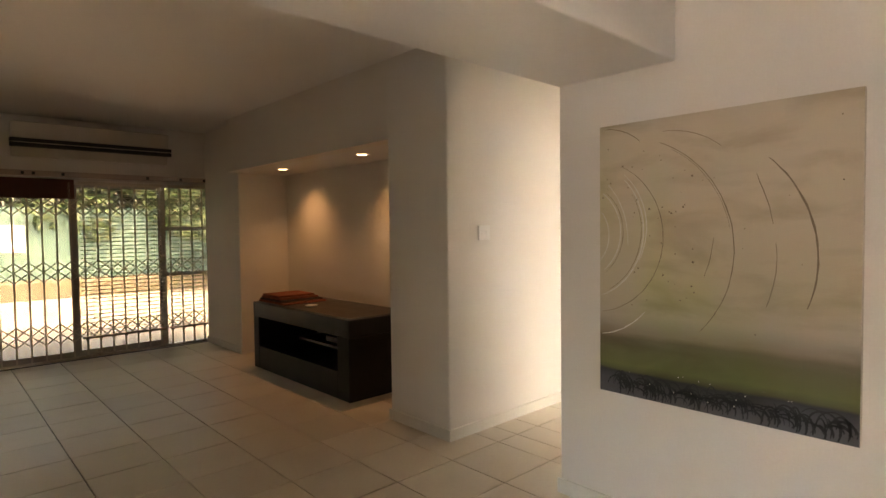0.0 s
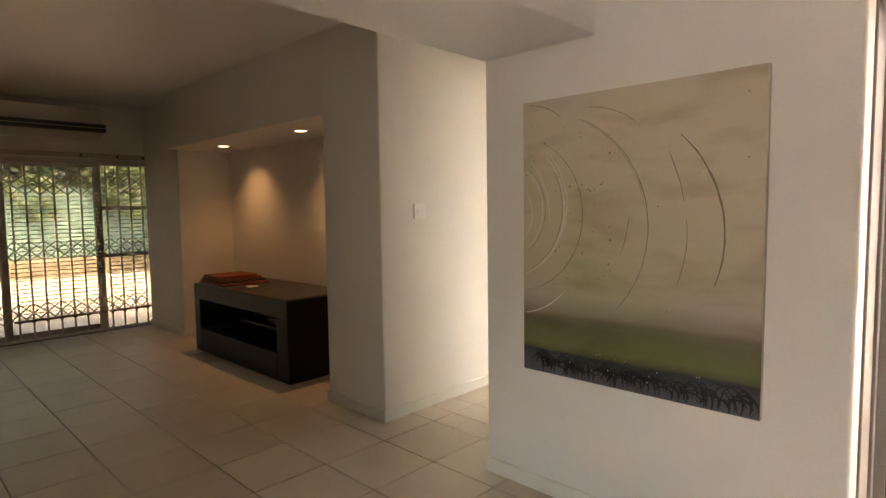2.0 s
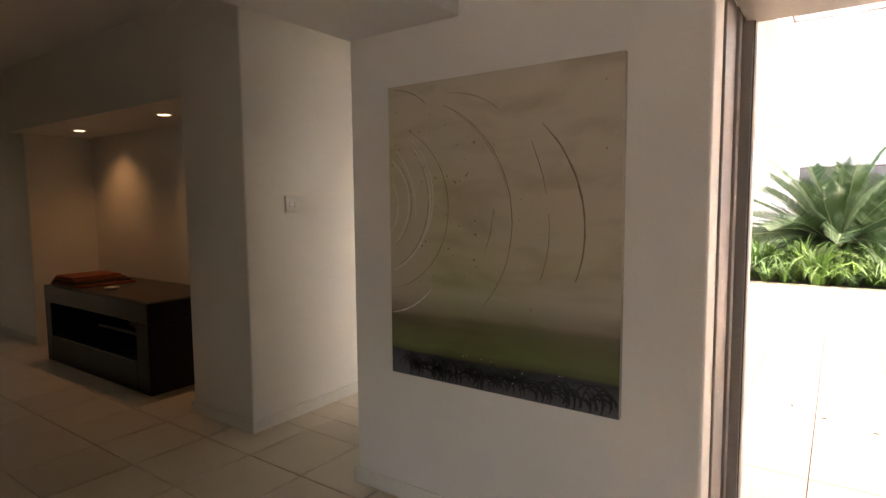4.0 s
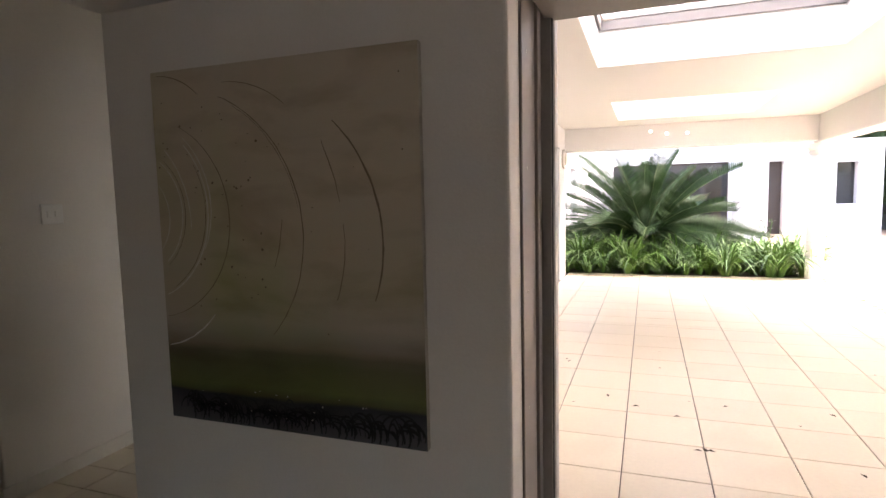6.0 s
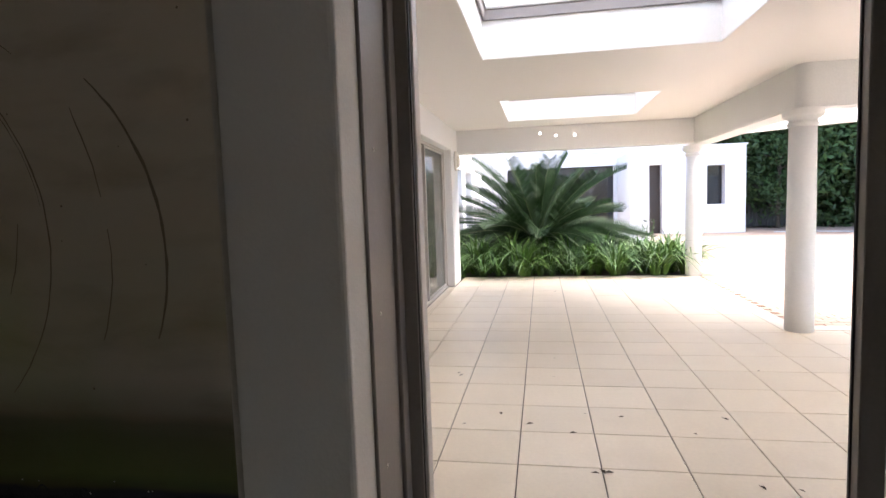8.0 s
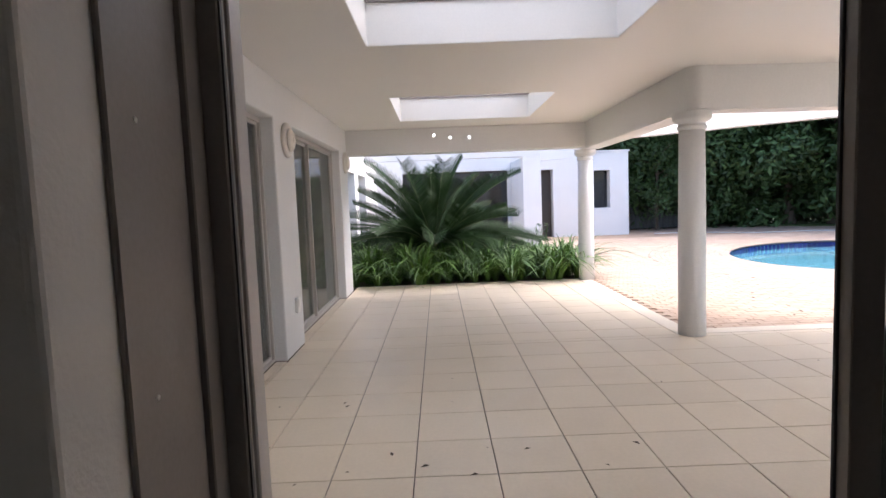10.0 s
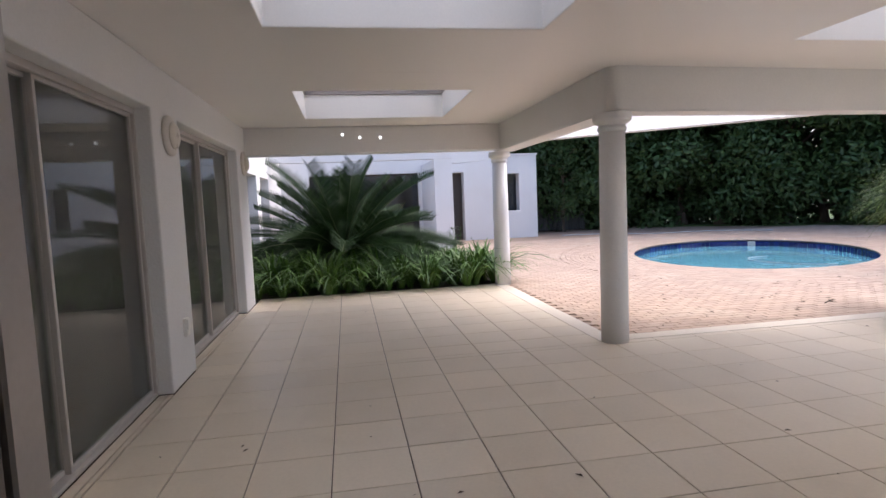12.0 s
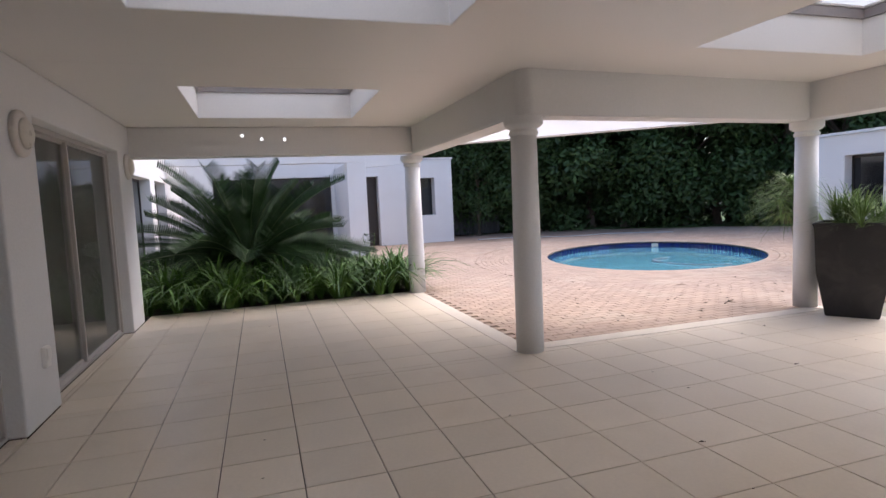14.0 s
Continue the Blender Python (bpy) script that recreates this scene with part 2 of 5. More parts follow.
structure("wall_niche_head", slab("x", PIL_X + 0.01, 5.63, (PIL_Y1, 6.75), (2.22, ROOM_H)), PLASTER, "plastered bulkhead above the niche", "wall")
structure("wall_niche_back", slab("x", 6.26, 6.4, (PIL_Y1, 6.75), (0, ROOM_H)), PLASTER, "plaster back wall of the niche, washed by downlights", "wall")
structure("ceiling_niche", slab("z", 2.22, 2.3, (5.63, 6.26), (PIL_Y1, 6.75)), CEILING, "lowered white niche ceiling", "ceiling")
structure("wall_niche_side", slab("x", 5.62, 6.4, (6.75, LOUNGE_Y), (0, ROOM_H), (), 0.012), PLASTER, "white wall between niche and garden door", "wall")
structure("wall_garden", slab("y", LOUNGE_Y, 8.07, (WEST, 6.4), (0, ROOM_H), [(1.6, -1, 5.73, 2.16)], 0.01), PLASTER, "white wall with the wide garden door opening", "wall")
# unseen closing wall; its opening is added to hold the fill lamp
structure("wall_west", slab("x", WEST - 0.2, WEST, (-5.2, 8.07), (0, ROOM_H), [(-1.5, 0.9, 0.7, 2.1)]), PLASTER, "plain unseen white wall with an opening added for the fill lamp", "wall")
# added out of view to block the fill lamp's light from the lounge
structure("light_block_lounge", slab("y", 1.24, END_Y - 0.006, (WEST, 1.4), (0, 2.29)), PLASTER, "unseen white wall added to keep room light out of the lounge", "wall")
structure("wall_south", slab("y", -5.4, -5.2, (WEST - 0.2, WX1), (0, ROOM_H)), PLASTER, "plain white wall", "wall")
structure("ceiling", slab("z", ROOM_H, ROOM_H + 0.15, (WEST - 0.2, 6.4), (-5.4, 8.07)), CEILING, "white painted ceiling", "ceiling")
structure("ceiling_beam", slab("y", 1.235, END_Y - 0.003, (WEST, WX0 - 0.002), (2.292, ROOM_H - 0.004), (), 0.01), CEILING, "white dropped ceiling beam", "beam")
structure("ceiling_corridor", slab("z", 2.6, 2.92, (8.2, 14.3), (1.551, 6.6)), CEILING, "white ceiling of the gallery", "ceiling")
structure("ceiling_passage", slab("z", 2.8, 2.92, (WX0 + 0.06, 8.199), (1.542, PIL_Y0 - 0.001)), CEILING, "white passage ceiling", "ceiling")
structure("wall_behind_painting", slab("y", 1.5, END_Y, (WX1, 6.22), (0, ROOM_H)), PLASTER, "white plaster return wall", "wall")
structure("wall_gallery_back", slab("y", 6.4, 6.6, (6.4, 14.3), (0, 2.7)), PLASTER, "plain back wall of the gallery", "wall")
# the end wall's opening is added to hold the gallery fill lamp
structure("wall_gallery_end", slab("x", 14.1, 14.3, (1.552, 6.4), (0, 2.6), [(1.85, 0.45, 2.75, 2.15)]), PLASTER, "gallery end wall with an opening added for the fill lamp", "wall")
structure("wall_gallery_west", slab("x", 6.4, 6.55, (PIL_Y1, 6.4), (0, 2.6)), PLASTER, "plain wall of the gallery", "wall")


def skirting(name, x0, y0, x1, y1, h=0.085, d=0.014):
    bm = bmesh.new()
    box(bm, x0 - (d if x0 == x1 else 0), y0 - (d if y0 == y1 else 0), 0.001, x1, y1, h)
    bmesh.ops.recalc_face_normals(bm, faces=bm.faces)
    tops = [e for e in bm.edges if all(v.co.z > h - 0.001 for v in e.verts)]
    bmesh.ops.bevel(bm, geom=tops, offset=0.005, segments=2, affect="EDGES", profile=0.5)
    structure(name, bm, SKIRT, "scuffed cream skirting", "skirting")


skirting("baseboard_painting_wall", WX0, DOOR_Y1 + 0.01, WX0, END_Y + 0.012)
skirting("baseboard_pillar", PIL_X, PIL_Y0 - 0.014, PIL_X, PIL_Y1 + 0.012)
skirting("baseboard_passage", PIL_X, PIL_Y0, 8.2, PIL_Y0)
skirting("baseboard_lounge", 5.62, 6.74, 5.62, LOUNGE_Y)

# ---- setting: patio ----
HEADS = [(6.25, 10.07), (10.78, 13.59)]
structure("wall_glazed", slab("y", GW_Y, GW_Y + 0.31, (WX1 + 0.001, 14.30), (0, PATIO_H), [(a, -1, b, 2.315) for a, b in HEADS], 0.016), OUTER, "white patio wall with two glazed door openings", "wall")
SKYL = [(7.20, -1.72, 9.28, 0.25), (11.48, -1.69, 13.45, 0.26), (7.5, -5.92, 9.5, -3.98)]
structure("ceiling_patio", slab("z", PATIO_H, 3.06, (WX1 + 0.001, 10.62), (PY2 + 0.05, GW_Y + 0.3), [SKYL[0], SKYL[2]], 0.01), CEILING, "white patio ceiling with square skylight wells", "ceiling")
structure("ceiling_patio_wing", slab("z", PATIO_H + 0.002, 3.058, (10.62, 14.6), (PY1 + 0.02, GW_Y + 0.3), [SKYL[1]], 0.01), CEILING, "white patio ceiling with a skylight well", "ceiling")
bm = bmesh.new()
arc = [(10.35 + 0.13 * (1 - math.sin(a)), -2.755 - 0.13 * (1 - math.cos(a))) for a in [radians(9 * k) for k in range(11)]]
prism(bm, arc + [(10.60, -6.62), (10.93, -6.62), (10.68, -3.09), (14.62, -3.09), (14.62, -2.755)], BEAM_H, PATIO_H)
bmesh.ops.bevel(bm, geom=[e for e in bm.edges if e.verts[0].co.z < BEAM_H + 0.01 and e.verts[1].co.z < BEAM_H + 0.01], offset=0.015, segments=2, affect="EDGES")
structure("beam_columns", bm, OUTER, "white plastered beam on the round columns", "beam")
structure("beam_far", slab("x", 14.24, 14.62, (-2.753, GW_Y + 0.3), (BEAM_H + 0.02, PATIO_H - 0.003), (), 0.008), OUTER, "white plastered beam over the planting bed", "beam")
structure("beam_south", slab("y", -6.97, -6.622, (WX1 + 0.001, 10.93), (BEAM_H, PATIO_H), (), 0.008), OUTER, "white plastered beam at the open patio side", "beam")
# translucent white gives the soffit its brightly lit underside
SOFFIT = bpy.data.materials.new("translucent_soffit_white")
SOFFIT.use_nodes = True
_n, _l = SOFFIT.node_tree.nodes, SOFFIT.node_tree.links
_n.remove(_n["Principled BSDF"])
_t, _d, _m = _n.new("ShaderNodeBsdfTranslucent"), _n.new("ShaderNodeBsdfDiffuse"), _n.new("ShaderNodeMixShader")
_t.inputs["Color"].default_value = (0.9, 0.9, 0.9, 1)
_d.inputs["Color"].default_value = (0.8, 0.8, 0.8, 1)
_m.inputs[0].default_value = 0.35
_l.new(_t.outputs[0], _m.inputs[1])
_l.new(_d.outputs[0], _m.inputs[2])
_l.new(_m.outputs[0], _n["Material Output"].inputs["Surface"])
# a three-cornered soffit, built as a thin translucent sheet to look lit
soffit = empty("awning", (0, 0, 0), "white three-cornered soffit at the patio corner, translucent to look brightly lit", "awning")
bm = bmesh.new()
prism(bm, [(10.69, -3.092), (13.4, -3.092), (10.9, -6.1)], 2.33, 2.334)
part("fabric", bm, SOFFIT, soffit)
bm = bmesh.new()
tube(bm, [(13.4, -3.1, 2.325), (10.9, -6.1, 2.325)], 0.018, 8)
part("edge_bar", bm, OUTER, soffit)
structure("roof_patio", slab("z", 3.066, 3.12, (WX1 - 0.3, 14.62), (-6.95, 6.6), [(a - 0.05, b - 0.05, c + 0.05, d + 0.05) for a, b, c, d in SKYL] + [(10.64, -7, 14.7, -3.0)]), OUTER, "flat white roof deck", "roof")

# ground levels
GROUND = material("sandy_soil", (0.33, 0.3, 0.24), 0.95, 0.25, 1.2, 25, 0.5, stain=((0.2, 0.21, 0.09), 1.1, 0.6))
bm = slab("z", -0.4, -0.075, (-400, 400), (-400, 400), [(13.2, -13.6, 21.4, -5.8)])
structure("ground", bm, GROUND, "bare sandy garden soil with dry grass", "ground")
structure("floor_bed_room", slab("z", -0.06, -0.012, (WEST - 0.2, WX1), (-5.4, 8.07)), GROUT, "tiled room floor", "floor")
structure("floor_bed_gallery", slab("z", -0.062, -0.012, (WX1, 14.3), (GW_Y, 6.6)), GROUT, "tiled gallery floor", "floor")
bm = bmesh.new()
prism(bm, [(WX1, GW_Y), (WX1, PY2 + 0.18), (PX1 - 0.2, PY2 + 0.18), (PX1 - 0.2, PY1 + 0.2), (PX2 - 0.02, PY1 + 0.2), (PX2 - 0.02, GW_Y)], -0.064, -0.010)
PATIO = structure("floor_patio", bm, GROUT, "cream tiled patio floor with dark joints", "floor")
bm = bmesh.new()
prism(bm, [(PX1 - 0.2, PY2 + 0.18), (PX1, PY2), (PX1, PY1), (PX1 - 0.2, PY1 + 0.2)], -0.14, 0.003)
prism(bm, [(PX1 - 0.2, PY1 + 0.2), (PX1, PY1), (PX2 + 0.02, PY1), (PX2 + 0.02, PY1 + 0.2)], -0.14, 0.002)
prism(bm, [(WX1, PY2), (PX1, PY2), (PX1 - 0.2, PY2 + 0.18), (WX1, PY2 + 0.18)], -0.14, 0.002)
structure("kerb", bm, KERB, "pale concrete edging of the patio", "kerb")

# ---- columns ----
def column(x, y):
    c = empty("column", (x, y, 0), "round white plastered column with a moulded capital", "column", "patio columns")
    part("shaft", lathe([(0.135, 0.0), (0.135, 0.6), (0.131, 1.3), (0.124, 2.09)], 40), OUTER, c, smooth=True)
    cap = lathe([(0.13, 2.091), (0.14, 2.11), (0.14, 2.13), (0.128, 2.14), (0.128, 2.155), (0.16, 2.175), (0.182, 2.195), (0.186, 2.21), (0.186, BEAM_H - 0.002)], 40)
    part("capital", cap, OUTER, c)
    return c


for cx, cy in ((10.50, -2.85), (14.66, -2.85), (10.78, -6.80)):
    column(cx, cy)

# ---- doors ----
def framed_panel(name, parent, axis, at, u0, u1, z0, z1, w=0.045, d=0.035, pane=PANE, metal=ALU):
    """A glazed leaf: two stiles, two rails and a pane, in a plane across the axis."""
    leaf = part(name, bmesh.new(), metal, parent)

    def bar(nm, a, b, c, e):
        bm = bmesh.new()
        if axis == "y":
            box(bm, a, at - d / 2, c, b, at + d / 2, e)
        else:
            box(bm, at - d / 2, a, c, at + d / 2, b, e)
        bmesh.ops.recalc_face_normals(bm, faces=bm.faces)
        bmesh.ops.bevel(bm, geom=bm.edges[:], offset=0.003, segments=1, affect="EDGES")
        part(nm, bm, metal, leaf)

    bar("stile", u0, u0 + w, z0, z1)
    bar("stile", u1 - w, u1, z0, z1)
    bar("rail", u0 + w, u1 - w, z0, z0 + w * 1.3)
    bar("rail", u0 + w, u1 - w, z1 - w, z1)
    if pane:
        bm = bmesh.new()
        if axis == "y":
            box(bm, u0 + w, at - 0.003, z0 + w * 1.3, u1 - w, at + 0.003, z1 - w)
        else:
            box(bm, at - 0.003, u0 + w, z0 + w * 1.3, at + 0.003, u1 - w, z1 - w)
        p = part("pane", bm, pane, leaf)
        p.visible_shadow = pane is GARDENPANE
    return leaf


def glazed_door(n, x0, x1, mid):
    door = empty(f"door_{n}", ((x0 + x1) / 2, GLASS_Y, 0), "aluminium framed sliding glass door, closed", "door", kind="structure")
    door.matrix_basis = Matrix()
    for nm, b in (("frame_head", (x0, GLASS_Y - 0.06, 2.265, x1, GLASS_Y + 0.06, 2.312)), ("frame_sill", (x0, GLASS_Y - 0.06, 0.002, x1, GLASS_Y + 0.06, 0.03)),
                  ("frame_jamb", (x0, GLASS_Y - 0.06, 0.03, x0 + 0.03, GLASS_Y + 0.06, 2.265)), ("frame_jamb", (x1 - 0.03, GLASS_Y - 0.06, 0.03, x1, GLASS_Y + 0.06, 2.265))):
        part(nm, soft_box(*b, 0.004, 1), ALU, door)
    framed_panel("sliding_leaf", door, "y", GLASS_Y + 0.018, x0 + 0.03, mid + 0.0135, 0.03, 2.265, w=0.027)
    framed_panel("sliding_leaf", door, "y", GLASS_Y - 0.018, mid - 0.0135, x1 - 0.03, 0.03, 2.265, w=0.027)
    return door


for i, (a, b) in enumerate(HEADS):
    glazed_door(i + 1, a, b, (8.66, 12.1)[i])

# wide patio sliding door in the thick wall, open at its northern end
pd = empty("door_3", (0, 0, 0), "grey aluminium multi-track sliding patio door, open", "door", kind="structure")
JAMB = [(5.565, 5.70, 0.202), (5.70, 5.815, 0.206), (5.815, 5.885, 0.194)]
for a, b, y in JAMB:
    part("jamb_track", soft_box(a, y, 0.0, b - 0.0005, DOOR_Y1 + 0.002, DOOR_H, 0.003, 1), BRONZE, pd)
part("jamb_stop", soft_box(5.885, 0.154, 0.0, 5.925, DOOR_Y1 + 0.002, DOOR_H, 0.003, 1), BRONZE, pd)
part("outer_frame", soft_box(5.932, 0.148, 0.0, 6.005, 0.262, DOOR_H, 0.004, 1), ALU, pd, "pale aluminium outer jamb")
bm = bmesh.new()
box(bm, 5.889, 0.1495, 0.0, 5.9, 0.1538, DOOR_H - 0.04)
part("seal", bm, SEAL, pd, "black rubber seal")
for z in (0.32, 0.75, 1.18, 1.62, 2.02):
    sm = lathe([(0.005, 0), (0.005, 0.0015), (0.003, 0.002)], 10)
    s = part("screw", sm, SKIRT, pd)
    s.matrix_basis = pose(5.64, 0.202, z, 90)
part("head_track", soft_box(5.565, DOOR_Y0, DOOR_H - 0.045, 5.93, DOOR_Y1 - 0.03, DOOR_H + 0.002, 0.004, 1), BRONZE, pd)
for x in (5.58, 5.69, 5.80, 5.9):
    part("floor_track", soft_box(x - 0.008, DOOR_Y0, 0.0, x + 0.008, DOOR_Y1 - 0.03, 0.018, 0.003, 1), BRONZE, pd)
for x, a, b in ((5.905, -2.198, -1.10),):
    framed_panel("sliding_leaf", pd, "x", x, a, b, 0.02, DOOR_H - 0.05, w=0.07, d=0.04, metal=BRONZE)
bm = bmesh.new()
box(bm, 5.9255, -1.108, 0.03, 5.934, -1.096, DOOR_H - 0.06)
part("seal", bm, SEAL, pd, "black rubber seal")

# ---- skylights ----
def skylight(n, x0, y0, x1, y1):
    s = empty(f"skylight_{n}", (0, 0, 0), "square flat skylight in a pale metal frame", "skylight", "patio skylights")
    # a taupe upstand round the head of the well, a paler lip on it, and the pane on top
    for name, w, z, top, mat in (("upstand", 0.03, 3.03, 3.118, SKYFRAME), ("lip", 0.045, 3.12, 3.144, ALU)):
        for b in ((x0 + 0.004, y0 + 0.004, z, x0 + w, y1 - 0.004, top), (x1 - w, y0 + 0.004, z, x1 - 0.004, y1 - 0.004, top),
                  (x0 + w, y0 + 0.004, z, x1 - w, y0 + w, top), (x0 + w, y1 - w, z, x1 - w, y1 - 0.004, top)):
            part(name, soft_box(*b, 0.004, 1), mat, s)
    bm = bmesh.new()
    box(bm, x0 - 0.03, y0 - 0.03, 3.146, x1 + 0.03, y1 + 0.03, 3.152)
    part("pane", bm, SKYPANE, s, "skylight pane made milky to show the white of an overcast sky")


for i, q in enumerate(SKYL):
    skylight(i + 1, *q)

# ---- painting ----
def painting_material():
    """Abstract canvas: sand-coloured washes, a green-grey band below and a dark rough strip at the foot."""
    m = material("painted_canvas", (0.4, 0.34, 0.25), 0.55, 0.12, 2.0, 140, 0.08)
    n, l = m.node_tree.nodes, m.node_tree.links
    b = n["Principled BSDF"]
    tc = n.new("ShaderNodeTexCoord")
    sep = n.new("ShaderNodeSeparateXYZ")
    l.new(tc.outputs["Generated"], sep.inputs[0])
    wob = n.new("ShaderNodeTexNoise")
    wob.inputs["Scale"].default_value = 3.0
    wob.inputs["Detail"].default_value = 7
    mp = n.new("ShaderNodeMapping")
    mp.inputs["Scale"].default_value = (1, 0.55, 1.9)
    l.new(tc.outputs["Generated"], mp.inputs[0])
    l.new(mp.outputs[0], wob.inputs["Vector"])
    ma = n.new("ShaderNodeMath")
    ma.operation = "MULTIPLY_ADD"
    ma.inputs[1].default_value = 0.05
    sub = n.new("ShaderNodeMath")
    sub.operation = "SUBTRACT"
    sub.inputs[1].default_value = 0.025
    l.new(wob.outputs["Fac"], ma.inputs[0])
    l.new(sep.outputs["Z"], ma.inputs[2])
    l.new(ma.outputs[0], sub.inputs[0])
    ramp = n.new("ShaderNodeValToRGB")
    stops = [(0.0, (0.11, 0.11, 0.12)), (0.06, (0.075, 0.075, 0.085)), (0.092, (0.035, 0.035, 0.04)), (0.1, (0.1, 0.11, 0.04)), (0.125, (0.15, 0.165, 0.05)), (0.19, (0.14, 0.135, 0.06)), (0.215, (0.17, 0.145, 0.085)),
             (0.235, (0.3, 0.26, 0.19)), (0.3, (0.49, 0.43, 0.34)), (0.4, (0.53, 0.47, 0.33)), (0.6, (0.59, 0.51, 0.38)), (0.8, (0.61, 0.53, 0.4)), (1.0, (0.59, 0.51, 0.39))]
    e = ramp.color_ramp.elements
    while len(e) < len(stops):
        e.new(0.5)
    for k, (p, c) in enumerate(stops):
        e[k].position, e[k].color = p, (*c, 1)
    l.new(sub.outputs[0], ramp.inputs[0])
    blot = n.new("ShaderNodeTexNoise")
    blot.inputs["Scale"].default_value = 4.5
    blot.inputs["Detail"].default_value = 6
    blot.inputs["Distortion"].default_value = 0.4
    l.new(mp.outputs[0], blot.inputs["Vector"])
    br = n.new("ShaderNodeMapRange")
    br.inputs[1].default_value, br.inputs[2].default_value, br.inputs[3].default_value, br.inputs[4].default_value = 0.48, 0.74, 0.0, 0.75
    l.new(blot.outputs["Fac"], br.inputs[0])
    mx = n.new("ShaderNodeMixRGB")
    mx.blend_type = "MULTIPLY"
    mx.inputs[2].default_value = (0.6, 0.55, 0.45, 1)
    l.new(br.outputs[0], mx.inputs[0])
    l.new(ramp.outputs[0], mx.inputs[1])
    green = n.new("ShaderNodeTexNoise")
    green.inputs["Scale"].default_value = 2.2
    l.new(tc.outputs["Generated"], green.inputs["Vector"])
    gr = n.new("ShaderNodeMapRange")
    gr.inputs[1].default_value, gr.inputs[2].default_value, gr.inputs[3].default_value, gr.inputs[4].default_value = 0.5, 0.7, 0.0, 0.5
    l.new(green.outputs["Fac"], gr.inputs[0])
    mx2 = n.new("ShaderNodeMixRGB")
    mx2.blend_type = "MULTIPLY"
    mx2.inputs[2].default_value = (0.8, 0.95, 0.55, 1)
    l.new(gr.outputs[0], mx2.inputs[0])
    l.new(mx.outputs[0], mx2.inputs[1])
    l.new(mx2.outputs[0], b.inputs["Base Color"])
    return m


PA_Y0, PA_Y1, PA_Z0, PA_Z1 = 0.50, 1.625, 0.655, 2.03
canvas_white = material("bare_canvas_edge", (0.62, 0.56, 0.47), 0.7, 0.08, 8, 200, 0.2)
PAINTM = painting_material()
PAINT_DARK = material("dark_brush_line", (0.24, 0.185, 0.12), 0.5, 0.2, 20, 90, 0.3)
PAINT_PALE = material("pale_brush_line", (0.75, 0.72, 0.64), 0.5, 0.15, 20, 90, 0.3)
PAINT_BLACK = material("black_paint", (0.02, 0.02, 0.022), 0.4, 0.3, 25, 90, 0.4)
pict = empty("painting", (WX0 - 0.03, (PA_Y0 + PA_Y1) / 2, PA_Z0), "large unframed abstract canvas in sand, green and black", "painting")
pict.matrix_basis = Matrix()
bm = soft_box(WX0 - 0.030, PA_Y0, PA_Z0, WX0 - 0.001, PA_Y1, PA_Z1, 0.004, 2)
for f in bm.faces:
    f.material_index = 0 if f.normal.x < -0.5 else 1
part("canvas", bm, [PAINTM, canvas_white], pict)
rnd = random.Random(4)


def stroke(bm, cy, cz, ry, rz, a0, a1, w):
    """A thin painted arc on the canvas: centre, radii, angles in degrees, width."""
    n = max(6, int(abs(a1 - a0) / 3))
    x = WX0 - 0.0318
    prev = None
    for i in range(n + 1):
        a = radians(a0 + (a1 - a0) * i / n)
        jitter = 1 + rnd.uniform(-0.002, 0.002)
        t = i / n
        ww = w * (0.35 + 0.65 * math.sin(math.pi * (0.1 + 0.8 * t))) * rnd.uniform(0.7, 1.25)
        pair = []
        for s in (-0.5, 0.5):
            y = cy - (ry * jitter + s * ww) * math.cos(a)
            z = cz + (rz * jitter + s * ww) * math.sin(a)
            y = min(max(y, PA_Y0 + 0.004), PA_Y1 - 0.004)
            pair.append(bm.verts.new((x, y, z)))
        if prev:
            bm.faces.new((prev[0], pair[0], pair[1], prev[1]))
        prev = pair
    return bm


def dots(bm, spots):
    for y, z, r in spots:
        n = 9
        ring = [bm.verts.new((WX0 - 0.0322, y + r * rnd.uniform(0.7, 1.2) * math.cos(6.283 * k / n), z + r * rnd.uniform(0.7, 1.2) * math.sin(6.283 * k / n))) for k in range(n)]
        bm.faces.new(ring)
    return bm


# rings sweep out from the left edge of the canvas: centre y, z, radius, from and to degrees, width, paint
RC_Y, RC_Z = PA_Y1 + 0.12, 1.45
